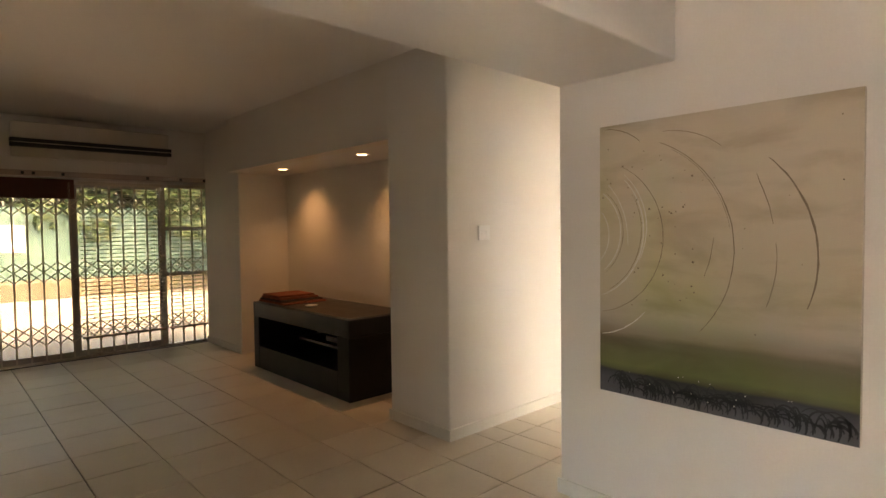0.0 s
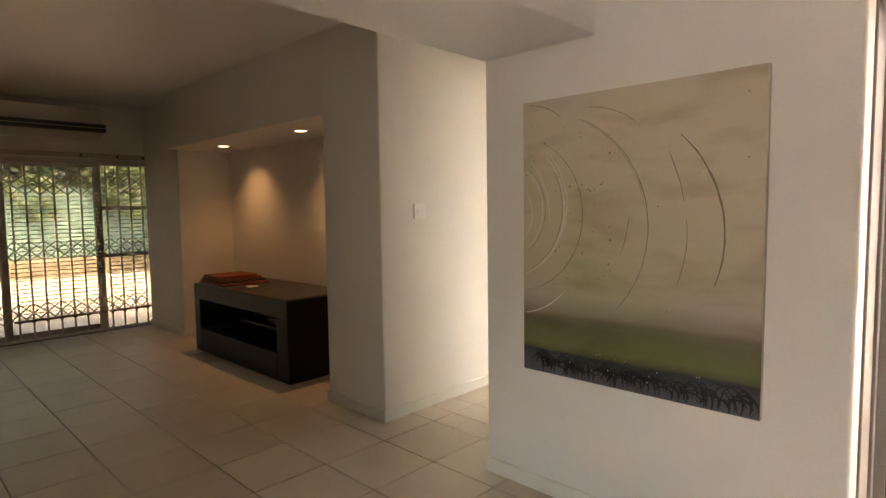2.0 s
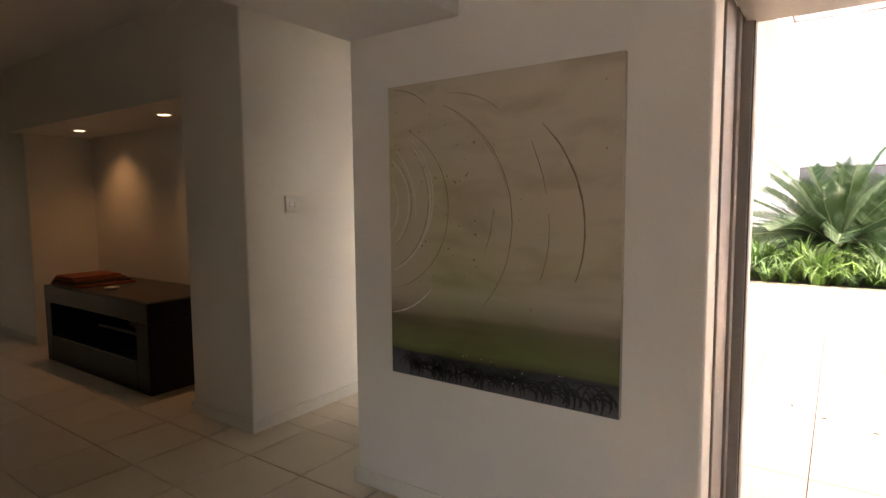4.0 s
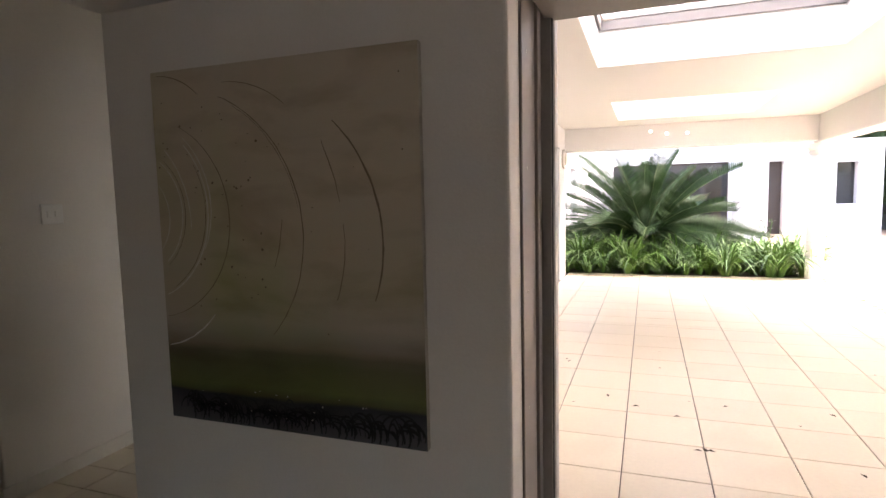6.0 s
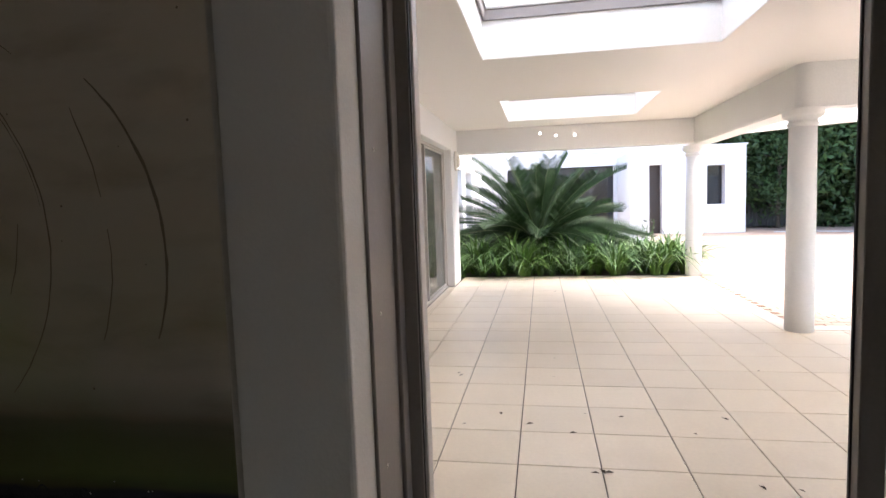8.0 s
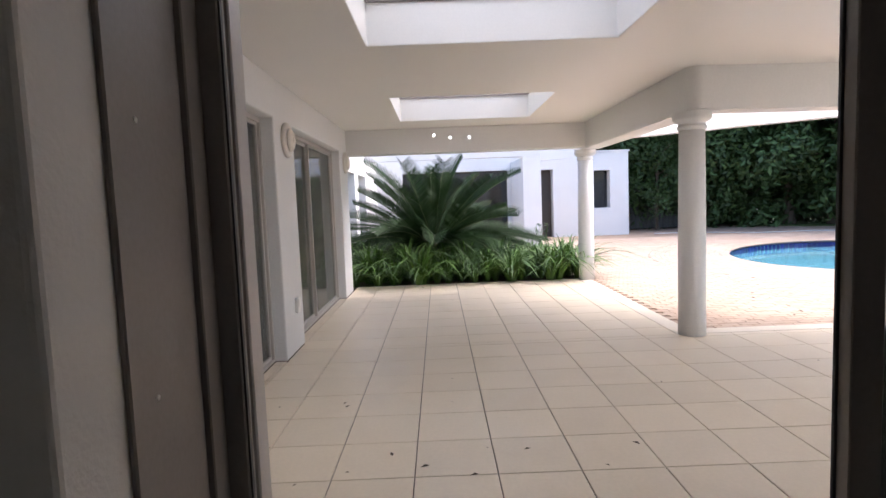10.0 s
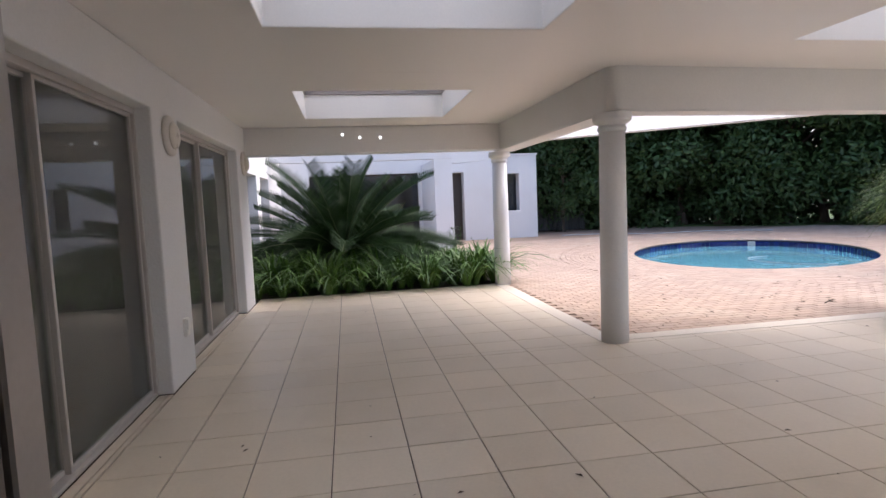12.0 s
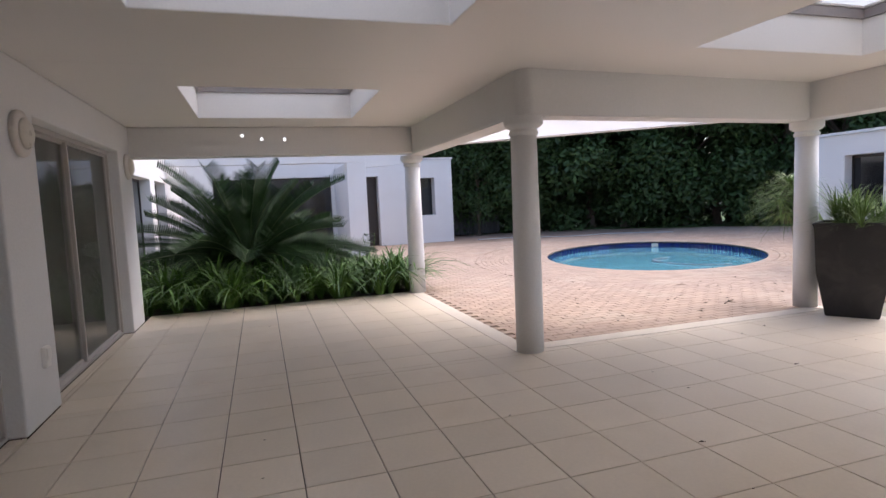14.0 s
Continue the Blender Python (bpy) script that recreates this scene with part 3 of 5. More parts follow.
RINGS = ((1.234, 1.373, 0.59, 46, -20, 0.011, PAINT_DARK), (1.718, 1.356, 0.926, 24, 10, 0.006, PAINT_DARK), (1.339, 1.373, 0.548, 7, -22, 0.005, PAINT_DARK),
         (1.510, 1.404, 0.551, 68, -43, 0.006, PAINT_DARK), (1.514, 1.404, 0.545, 60, 10, 0.003, PAINT_DARK), (1.622, 1.498, 0.576, -4, -22, 0.005, PAINT_DARK), (1.283, 1.551, 0.414, 90, 50, 0.004, PAINT_DARK),
         (1.602, 1.723, 0.29, 88, 46, 0.005, PAINT_DARK), (1.676, 1.462, 0.395, 64, -80, 0.005, PAINT_DARK), (1.740, 1.495, 0.36, 44, -68, 0.008, PAINT_PALE), (1.744, 1.495, 0.352, 30, -60, 0.004, PAINT_DARK),
         (1.877, 1.448, 0.413, 43, -4, 0.006, PAINT_PALE), (1.752, 1.486, 0.248, 53, -51, 0.007, PAINT_PALE), (1.722, 1.508, 0.357, 48, -27, 0.007, PAINT_PALE), (1.752, 1.486, 0.262, 50, -51, 0.004, PAINT_DARK),
         (1.677, 1.345, 0.395, -80, -40, 0.008, PAINT_PALE), (1.76, 1.47, 0.19, 40, -45, 0.006, PAINT_PALE))
for cy, cz, r, a0, a1, w, mt in RINGS:
    b2 = bmesh.new()
    stroke(b2, cy, cz, r, r, a0, a1, w * 0.75)
    part("brush_ring", b2, mt, pict, "thin curved brush line")
bm = bmesh.new()
dots(bm, [(rnd.uniform(PA_Y0 + 0.05, PA_Y1 - 0.02), rnd.uniform(1.0, 1.98), rnd.uniform(0.0015, 0.004)) for _ in range(16)])
dots(bm, [(RC_Y - r * math.cos(a), RC_Z + 0.8 * r * math.sin(a), rnd.uniform(0.002, 0.006)) for r, a in ((rnd.uniform(0.3, 0.75), rnd.uniform(-0.7, 1.1)) for _ in range(38)) if RC_Y - r * math.cos(a) < PA_Y1 - 0.02])
tagged(part("paint_splatter", bm, PAINT_DARK, pict, "dark brown paint splashes"), kind="stuff")
bm = bmesh.new()
for _ in range(150):
    y = rnd.uniform(PA_Y0 + 0.03, PA_Y1 - 0.06)
    stroke(bm, y, PA_Z0 + rnd.uniform(0.02, 0.06), rnd.uniform(0.015, 0.06), rnd.uniform(0.02, 0.07), rnd.uniform(-50, 20), rnd.uniform(60, 200), rnd.uniform(0.004, 0.01))
for v in bm.verts:
    v.co.z = min(max(v.co.z, PA_Z0 + 0.004), PA_Z0 + 0.16)
tagged(part("scribble", bm, PAINT_BLACK, pict, "black scribbled paint along the foot"), kind="stuff")
bm = bmesh.new()
dots(bm, [(rnd.uniform(PA_Y0 + 0.1, PA_Y1 - 0.1), rnd.uniform(PA_Z0 + 0.05, PA_Z0 + 0.15), rnd.uniform(0.0015, 0.003)) for _ in range(16)])
tagged(part("pale_fleck", bm, PAINT_PALE, pict, "pale paint flecks"), kind="stuff")

# ---- light switch, wall marks ----
WHITE_PLASTIC = material("white_plastic", (0.85, 0.84, 0.8), 0.35, 0.03, 10, 60, 0.02)
sw = empty("light_switch", (5.844, PIL_Y0, 1.48), "white square wall switch plate", "light switch")
part("plate", soft_box(-0.06, -0.016, -0.055, 0.06, 0.0, 0.055, 0.004, 2), WHITE_PLASTIC, sw)
for dx in (-0.022, 0.022):
    part("rocker", soft_box(dx - 0.012, -0.022, -0.018, dx + 0.012, -0.0155, 0.018, 0.002, 1), WHITE_PLASTIC, sw)

# ---- console in the niche ----
con = empty("media_console", (0, 0, 0), "low black wooden media console with an open shelf", "cabinet")
CX0, CX1, CY0, CY1, CZ = 5.462, 6.20, 4.14, 6.05, 0.725
part("top", soft_box(CX0, CY0, CZ - 0.16, CX1, CY1, CZ, 0.006, 2), [BLACKWOOD], con)
part("top_veneer", soft_box(CX0 + 0.03, CY0 + 0.03, CZ - 0.002, CX1 - 0.01, CY1 - 0.03, CZ + 0.006, 0.003, 1), BROWNTOP, con, "dark brown top panel")
part("side", soft_box(CX0, CY0, 0.0, CX1, CY0 + 0.19, CZ - 0.1605, 0.006, 2), BLACKWOOD, con)
part("side", soft_box(CX0, CY1 - 0.13, 0.0, CX1, CY1, CZ - 0.1605, 0.006, 2), BLACKWOOD, con)
part("plinth", soft_box(CX0, CY0 + 0.1905, 0.0, CX1, CY1 - 0.1305, 0.25, 0.006, 2), BLACKWOOD, con)
part("back", soft_box(CX1 - 0.02, CY0 + 0.1905, 0.2505, CX1, CY1 - 0.1305, CZ - 0.1605, 0.002, 1), BLACKWOOD, con)
part("inner_shelf", soft_box(CX0 + 0.12, CY0 + 0.195, 0.40, CX1 - 0.03, 5.25, 0.425, 0.002, 1), BLACKWOOD, con)
BOXGREY = material("dark_grey_plastic", (0.05, 0.05, 0.055), 0.4, 0.1, 10, 60, 0.02)
part("decoder", soft_box(5.66, 4.45, 0.4255, 5.92, 4.85, 0.478, 0.004, 1), BOXGREY, con, "flat grey plastic box on the shelf")
RUG = material("woven_red_cloth", (0.3, 0.075, 0.03), 0.9, 0.35, 22, 90, 0.6)
RUG2 = material("woven_dark_cloth", (0.06, 0.03, 0.022), 0.9, 0.3, 22, 90, 0.6)
mats_ob = empty("folded_mats", (0, 0, 0), "folded red and brown woven cloths on the console", "cloth")
for k in range(4):
    part("fold", soft_box(5.50 + 0.01 * k, 5.42 + 0.05 * k, CZ + 0.0065 + 0.022 * k, 6.02 - 0.02 * k, 6.0 - 0.015 * k, CZ + 0.0275 + 0.022 * k, 0.009, 2), RUG if k != 1 else RUG2, mats_ob)
dish = part("small_dish", lathe([(0.02, 0), (0.05, 0.008), (0.065, 0.02), (0.06, 0.021), (0.03, 0.012)], 20), WHITE_PLASTIC)
tagged(dish, "small white saucer on the console", "dish")
dish.matrix_basis = pose(5.66, 5.12, CZ + 0.0062)

# ---- downlights ----
DISC = glow("lamp_disc", (1.0, 0.72, 0.38), 0.25)
for x, y in ((5.86, 6.05), (5.83, 4.42)):
    d = empty("downlight", (x, y, 2.22), "round recessed warm downlight, lit", "ceiling light", "niche downlights")
    part("trim_ring", lathe([(0.062, 0.0), (0.068, -0.006), (0.052, -0.007), (0.05, -0.001)], 24), WHITE_PLASTIC, d)
    part("diffuser", lathe([(0.049, -0.001), (0.049, -0.004)], 24), DISC, d)
    lamp = new("downlight_glow", bpy.data.lights.new("downlight_glow", "SPOT"))
    lamp.data.energy, lamp.data.color, lamp.data.spot_size, lamp.data.spot_blend, lamp.data.shadow_soft_size = 0.4, (1.0, 0.55, 0.24), radians(110), 0.9, 0.03
    lamp.matrix_basis = look((x, y, 2.205), (x + 0.45, y, 0))

# ---- garden door of the lounge: leaves, gate, blinds ----
gd = empty("door_4", (0, 0, 0), "white aluminium sliding garden door with a fixed side window", "door", kind="structure")
WHITE_ALU = material("white_coated_aluminium", (0.76, 0.72, 0.66), 0.4, 0.05, 6, 70, 0.03)
for nm, b in (("frame_head", (1.6, 7.9, 2.11, 5.73, 8.0, 2.162)), ("frame_sill", (1.6, 7.9, 0.0, 5.73, 8.0, 0.03)), ("frame_jamb", (5.685, 7.9, 0.03, 5.732, 8.0, 2.11)), ("frame_jamb", (1.598, 7.9, 0.03, 1.645, 8.0, 2.11))):
    part(nm, soft_box(*b, 0.004, 1), WHITE_ALU, gd)
for a, b, y in ((2.86, 4.13, 7.935), (1.645, 2.9, 7.965), (4.1, 5.10, 7.965)):
    framed_panel("sliding_leaf", gd, "y", y, a, b, 0.03, 2.11, w=0.05, pane=GARDENPANE)
part("post", soft_box(5.06, 7.9, 0.03, 5.12, 8.0, 2.11, 0.004, 1), WHITE_ALU, gd)
for z in (0.93, 1.53):
    part("transom", soft_box(5.12, 7.92, z, 5.685, 7.98, z + 0.05, 0.004, 1), WHITE_ALU, gd)
bm = bmesh.new()
box(bm, 5.12, 7.948, 0.03, 5.685, 7.953, 2.11)
part("pane", bm, GARDENPANE, gd)

gate = empty("security_gate", (0, 0, 0), "white steel expanding security gate across the garden door", "security gate")
GATE = material("white_gate_enamel", (0.74, 0.7, 0.62), 0.45, 0.08, 12, 80, 0.05)
GY, PITCH = 7.885, 0.138
NB = 29
bm = bmesh.new()
box(bm, -0.009, -0.006, 0.03, 0.009, 0.006, 2.09)
bar = part("gate_bar", bm, GATE, gate)
bar.matrix_basis = pose(1.72, GY, 0)
for k in range(1, NB):
    share("gate_bar", bar.data, gate, pose(1.72 + k * PITCH, GY, 0))
bm = bmesh.new()
for s in (-1, 1):
    for z in (0.0, 0.115):
        a, b = Vector((0, -0.008 * s, z if s > 0 else z + 0.115)), Vector((PITCH, -0.008 * s, z + 0.115 if s > 0 else z))
        up = Vector((0, 0, 0.008))
        off = Vector((0, 0.0015, 0))
        v = [bm.verts.new(p) for p in (a - up - off, b - up - off, b + up - off, a + up - off, a - up + off, b - up + off, b + up + off, a + up + off)]
        for q in ((0, 1, 2, 3), (7, 6, 5, 4), (0, 4, 5, 1), (3, 2, 6, 7)):
            bm.faces.new([v[i] for i in q])
lat = part("lattice_link", bm, GATE, gate)
lat.matrix_basis = pose(1.72, GY, 0.22)
for k in range(NB - 1):
    for z in (0.22, 0.95, 1.72):
        if k or z != 0.22:
            share("lattice_link", lat.data, gate, pose(1.72 + k * PITCH, GY, z))
for z in (0.012, 2.085):
    part("rail", soft_box(1.65, GY - 0.014, z, 5.70, GY + 0.014, z + 0.022, 0.003, 1), GATE, gate)

SLAT = material("pale_blind_slat", (0.62, 0.56, 0.47), 0.5, 0.06, 9, 60, 0.03)
def venetian(x0, x1, z0, z1):
    b = empty("venetian_blind", (0, 0, 0), "lowered venetian blind with open slats", "blind", "garden door blinds")
    part("head_rail", soft_box(x0, 7.828, z1, x1, 7.868, z1 + 0.04, 0.003, 1), SLAT, b)
    part("bottom_rail", soft_box(x0, 7.832, z0 - 0.03, x1, 7.862, z0, 0.003, 1), material("brown_rail", (0.25, 0.16, 0.1), 0.5), b)
    n = int((z1 - z0) / 0.048)
    bm = bmesh.new()
    vs = [bm.verts.new(p) for p in ((x0, -0.012, -0.003), (x1, -0.012, -0.003), (x1, 0, 0.001), (x0, 0, 0.001), (x1, 0.012, 0.002), (x0, 0.012, 0.002))]
    bm.faces.new((vs[0], vs[1], vs[2], vs[3]))
    bm.faces.new((vs[3], vs[2], vs[4], vs[5]))
    lo = [bm.verts.new(v.co - Vector((0, 0, 0.0012))) for v in vs]
    bm.faces.new((lo[3], lo[2], lo[1], lo[0]))
    bm.faces.new((lo[5], lo[4], lo[2], lo[3]))
    s = part("slat", bm, SLAT, b)
    s.matrix_basis = pose(0, 7.847, z0 + 0.02)
    for k in range(1, n):
        share("slat", s.data, b, pose(0, 7.847, z0 + 0.02 + k * (z1 - z0 - 0.02) / n))
    for x in (x0 + 0.12, x1 - 0.12):
        bm = bmesh.new()
        tube(bm, [(x, 7.83, z0), (x, 7.83, z1)], 0.0015, 5)
        part("cord", bm, SLAT, b)


venetian(4.15, 5.08, 0.27, 2.08)
venetian(5.13, 5.72, 0.27, 2.08)
BLIND = material("brown_red_blind_fabric", (0.13, 0.045, 0.028), 0.85, 0.15, 6, 120, 0.3)
ACWOOD = material("pale_batten_paint", (0.5, 0.4, 0.33), 0.6, 0.1, 8, 70, 0.1)
rb = empty("roller_blind", (0, 0, 0), "half-raised brown-red fabric blind", "blind")
part("fabric", soft_box(1.65, 7.838, 1.93, 4.11, 7.856, 2.14, 0.004, 2), BLIND, rb)
part("bottom_bar", soft_box(1.65, 7.834, 1.91, 4.11, 7.860, 1.93, 0.004, 1), BLIND, rb)
bm = bmesh.new()
tube(bm, [(4.05, 7.832, 2.1), (4.04, 7.832, 1.6), (4.05, 7.832, 1.1), (4.07, 7.832, 1.6), (4.06, 7.832, 2.1)], 0.002, 5)
part("cord", bm, SLAT, rb)

rail = empty("curtain_rail", (0, 0, 0), "pale wooden batten above the garden door with dark brackets", "rail")
part("batten", soft_box(1.5, 7.815, 2.165, 5.80, 7.848, 2.225, 0.004, 2), ACWOOD, rail)
for x in (3.62, 3.72, 4.0, 4.9, 5.3, 5.6):
    part("bracket", soft_box(x - 0.015, 7.80, 2.175, x + 0.015, 7.8145, 2.21, 0.004, 1), SEAL, rail)

# ---- air conditioner ----
ac = empty("air_conditioner", (0, 0, 0), "long white wall air conditioner with a dark grille", "air conditioner")
ACW = material("aged_white_plastic", (0.6, 0.55, 0.46), 0.42, 0.04, 5, 60, 0.03)
bm = slab("x", 3.52, 5.12, (7.64, 7.848), (2.37, 2.74))
for v in bm.verts:
    if v.co.z < 2.45 and v.co.y < 7.7:
        v.co.y += 0.11
bmesh.ops.bevel(bm, geom=bm.edges[:], offset=0.014, segments=3, affect="EDGES", profile=0.5)
part("casing", bm, ACW, ac)
for z in (2.465, 2.515):
    part("grille_slot", soft_box(3.50, 7.628, z, 5.14, 7.70, z + 0.042, 0.004, 1), SEAL, ac, "dark brown louvre slot")
part("louvre", soft_box(3.52, 7.622, 2.5085, 5.12, 7.68, 2.5138, 0.001, 1), ACW, ac)

# ---- patio wall lamps, sockets, beam spots ----
LENS = material("frosted_lamp_glass", (0.68, 0.64, 0.56), 0.3, 0.06, 10, 40, 0.02)
RIM = material("cream_lamp_rim", (0.66, 0.62, 0.56), 0.4, 0.05, 10, 50, 0.03)
for x, lz in ((10.46, 2.14), (14.0, 2.15)):
    w = empty("wall_lamp", (x, GW_Y, lz), "round cream bulkhead wall lamp, unlit", "wall lamp", "patio wall lamps")
    a = part("base_ring", lathe([(0.15, 0.0), (0.155, 0.02), (0.15, 0.045), (0.125, 0.055), (0.105, 0.055)], 36), RIM, w, smooth=True)
    b = part("lens", lathe([(0.104, 0.045), (0.1, 0.075), (0.08, 0.1), (0.045, 0.113), (0.01, 0.117)], 32), LENS, w, "frosted domed lamp glass", smooth=True)
    for o in (a, b):
        o.matrix_basis = pose(0, 0, 0, 90) @ Matrix.Diagonal((1.12, 1.12, 0.8, 1))
sk = empty("power_socket", (10.49, GW_Y, 0.47), "white weatherproof socket on the patio pier", "socket")
part("box", soft_box(-0.05, -0.035, -0.08, 0.05, 0.0, 0.08, 0.008, 2), WHITE_PLASTIC, sk)
part("cover", soft_box(-0.042, -0.045, -0.02, 0.042, -0.0345, 0.068, 0.005, 2), WHITE_PLASTIC, sk)
SPOT = glow("white_led", (1.0, 0.97, 0.92), 0.8)
for y, z in ((-0.233, 2.575), (-0.5, 2.525), (-0.82, 2.52)):
    e = empty("beam_light", (14.24, y, z), "tiny round white light on the beam", "light", "beam lights")
    a = part("disc", lathe([(0.022, 0.0), (0.022, 0.006), (0.017, 0.01)], 18), SPOT, e)
    a.matrix_basis = pose(0, 0, 0, 0, -90)

# ---- far wing and outbuildings ----
DARKGLASS = material("dark_window_glass", (0.012, 0.014, 0.015), 0.06, 0.1, 3, 20, 0.0, spec=0.7)
DARKFRAME = material("dark_brown_frame", (0.04, 0.03, 0.025), 0.45, 0.1, 8, 60, 0.05)


def wall_window(name, parent, axis, at, u0, u1, z0, z1, leaves=2, frame_mat=None):
    """A dark window set back in an opening: glass and frame bars."""
    w = part(name, bmesh.new(), DARKFRAME, parent)
    fm = frame_mat or DARKFRAME
    def piece(nm, a, b, c, d, t, m):
        bm = bmesh.new()
        if axis == "x":
            box(bm, at - t, a, c, at + t, b, d)
        else:
            box(bm, a, at - t, c, b, at + t, d)
        part(nm, bm, m, w)
    piece("pane", u0, u1, z0, z1, 0.01, DARKGLASS)
    for k in range(leaves + 1):
        u = u0 + (u1 - u0) * k / leaves
        piece("mullion", u - 0.025, u + 0.025, z0, z1, 0.03, fm)
    piece("rail", u0, u1, z0, z0 + 0.05, 0.031, fm)
    piece("rail", u0, u1, z1 - 0.05, z1, 0.031, fm)


wing = empty("house_wing", (0, 0, 0), "white rendered house wing behind the garden bed with dark glazing, partly standing for shade", "house")
# the first opening is widened; its dark pane stands for shade behind the fronds
part("garden_wall", slab("y", 1.95, 2.25, (14.31, 25.6), (-0.1, 3.4), [(14.7, 0.0, 17.2, 2.3), (17.7, 0.2, 20.0, 2.3), (20.6, 0.2, 22.2, 2.3)], 0.01), OUTER, wing)
for a, b, z in ((14.7, 17.2, 0.0), (17.7, 20.0, 0.2), (20.6, 22.2, 0.2)):
    wall_window("window", wing, "y", 2.2, a, b, z, 2.3)
part("back_wall", slab("x", 25.3, 25.6, (-2.93, 1.949), (-0.1, 3.1), [(-2.8, -0.05, 1.0, 2.5)], 0.01), OUTER, wing)
wall_window("sliding_window", wing, "x", 25.45, -2.8, 1.0, -0.05, 2.5, 3)
part("veranda_beam", slab("x", 22.4, 22.7, (-3.5, 1.948), (2.76, 3.1), (), 0.01), OUTER, wing)
part("veranda_wall", slab("y", -3.5, -2.932, (22.4, 25.6), (-0.1, 2.758), (), 0.012), OUTER, wing)
bm = bmesh.new()
prof = [(-3.502, 2.62)] + [(-3.502 - 1.7 * math.sin(a), 2.95 - 0.33 * math.cos(a)) for a in [radians(9 * k) for k in range(11)]] + [(-5.202, 3.1), (-3.502, 3.1)]
a_ = [bm.verts.new((22.42, y, z)) for y, z in prof]
b_ = [bm.verts.new((22.68, y, z)) for y, z in prof]
bm.faces.new(a_)
bm.faces.new(b_)
for k in range(len(prof)):
    bm.faces.new((a_[k], a_[(k + 1) % len(prof)], b_[(k + 1) % len(prof)], b_[k]))
bmesh.ops.recalc_face_normals(bm, faces=bm.faces)
part("arch", bm, OUTER, wing)

shed = empty("outbuilding", (0, 0, 0), "white rendered outbuilding with a slit doorway and a small window", "outbuilding")
part("wall", slab("x", 26.0, 26.55, (-7.45, -2.3), (-0.1, 3.08), [(-4.6, -0.2, -4.06, 2.5), (-6.75, 0.99, -6.14, 2.4)], 0.012), OUTER, shed)
part("end_wall", slab("y", -7.45, -7.1, (26.551, 30.0), (-0.1, 3.08)), OUTER, shed)
part("coping", slab("z", 3.082, 3.14, (25.96, 30.0), (-7.49, -2.26)), OUTER, shed)
part("door", soft_box(26.42, -4.598, -0.08, 26.47, -4.062, 2.498, 0.004, 1), DARKFRAME, shed, "dark brown timber door")
part("window", soft_box(26.4, -6.748, 0.992, 26.44, -6.142, 2.398, 0.004, 1), DARKGLASS, shed, "small dark window")

# garden room by the pool
gr_ = empty("garden_room", (0, 0, 0), "white rendered garden room with a square window", "outbuilding")
part("wall", slab("y", -10.9, -10.6, (7.0, 13.85), (-0.1, 2.38), [(12.45, 1.0, 13.13, 2.0)], 0.012), OUTER, gr_)
part("end_wall", slab("x", 13.55, 13.85, (-14.5, -10.901), (-0.1, 2.38)), OUTER, gr_)
part("coping", slab("z", 2.382, 2.43, (6.95, 13.9), (-14.5, -10.55)), OUTER, gr_)
wall_window("window", gr_, "y", -10.82, 12.45, 13.13, 1.0, 2.0, 1)

# ---- pool ----
PC, PR, PA_ = (17.42, -9.73), 3.45, radians(-38.6)
SQ = 2.57 / 3.45


def pool_at(r, a):
    """A point of the oval pool's edge line at the distance r along its long axis; the edge keeps an even border."""
    u, v = r * math.cos(a), (r - PR + PR * SQ) * math.sin(a)
    return PC[0] + u * math.cos(PA_) - v * math.sin(PA_), PC[1] + u * math.sin(PA_) + v * math.cos(PA_)


def pool_turn(r, a):
    """Degrees of the outward normal at that point."""
    x0, y0 = pool_at(r, a - 0.01)
    x1, y1 = pool_at(r, a + 0.01)
    return math.degrees(math.atan2(y1 - y0, x1 - x0)) - 90


pool = empty("swimming_pool", (0, 0, 0), "round swimming pool with a blue tile band and clear water", "pool")
BLUE = material("cobalt_pool_tile", (0.014, 0.022, 0.14), 0.15, 0.2, 10, 30, 0.02, rand=0.35)
SHELL = material("pale_blue_pool_plaster", (0.25, 0.55, 0.66), 0.6, 0.08, 2, 30, 0.05)
bm = bmesh.new()
n = 96
ring = lambda r, z: [bm.verts.new((*pool_at(r, 6.28318 * k / n), z)) for k in range(n)]
rr = [ring(PR + 0.012, -0.11), ring(PR + 0.012, -1.0), ring(PR - 0.6, -1.3), ring(0.9, -1.5)]
for a, b in zip(rr, rr[1:]):
    for k in range(n):
        bm.faces.new((a[k], b[k], b[(k + 1) % n], a[(k + 1) % n]))
bm.faces.new(rr[-1])
part("basin", bm, SHELL, pool, "pale blue plaster basin", smooth=True)
bm = bmesh.new()
box(bm, -0.004, -0.06, -0.15, 0.010, 0.06, 0.0)
t0 = part("band_tile", bm, BLUE, pool)
NT = 132
for k in range(NT):
    a = 6.28318 * k / NT
    m = pose(*pool_at(PR, a), -0.09, 0, 0, pool_turn(PR, a))
    if k:
        share("band_tile", t0.data, pool, m)
    else:
        t0.matrix_basis = m
WATER = bpy.data.materials.new("pool_water")
WATER.use_nodes = True
wb = WATER.node_tree.nodes["Principled BSDF"]
wb.inputs["Base Color"].default_value = (0.2, 0.55, 0.68, 1)
wb.inputs["Roughness"].default_value = 0.04
wb.inputs["IOR"].default_value = 1.33
wb.inputs["Transmission Weight"].default_value = 0.35
nz = WATER.node_tree.nodes.new("ShaderNodeTexNoise")
nz.inputs["Scale"].default_value = 5.0
nz.inputs["Detail"].default_value = 4
nb = WATER.node_tree.nodes.new("ShaderNodeBump")
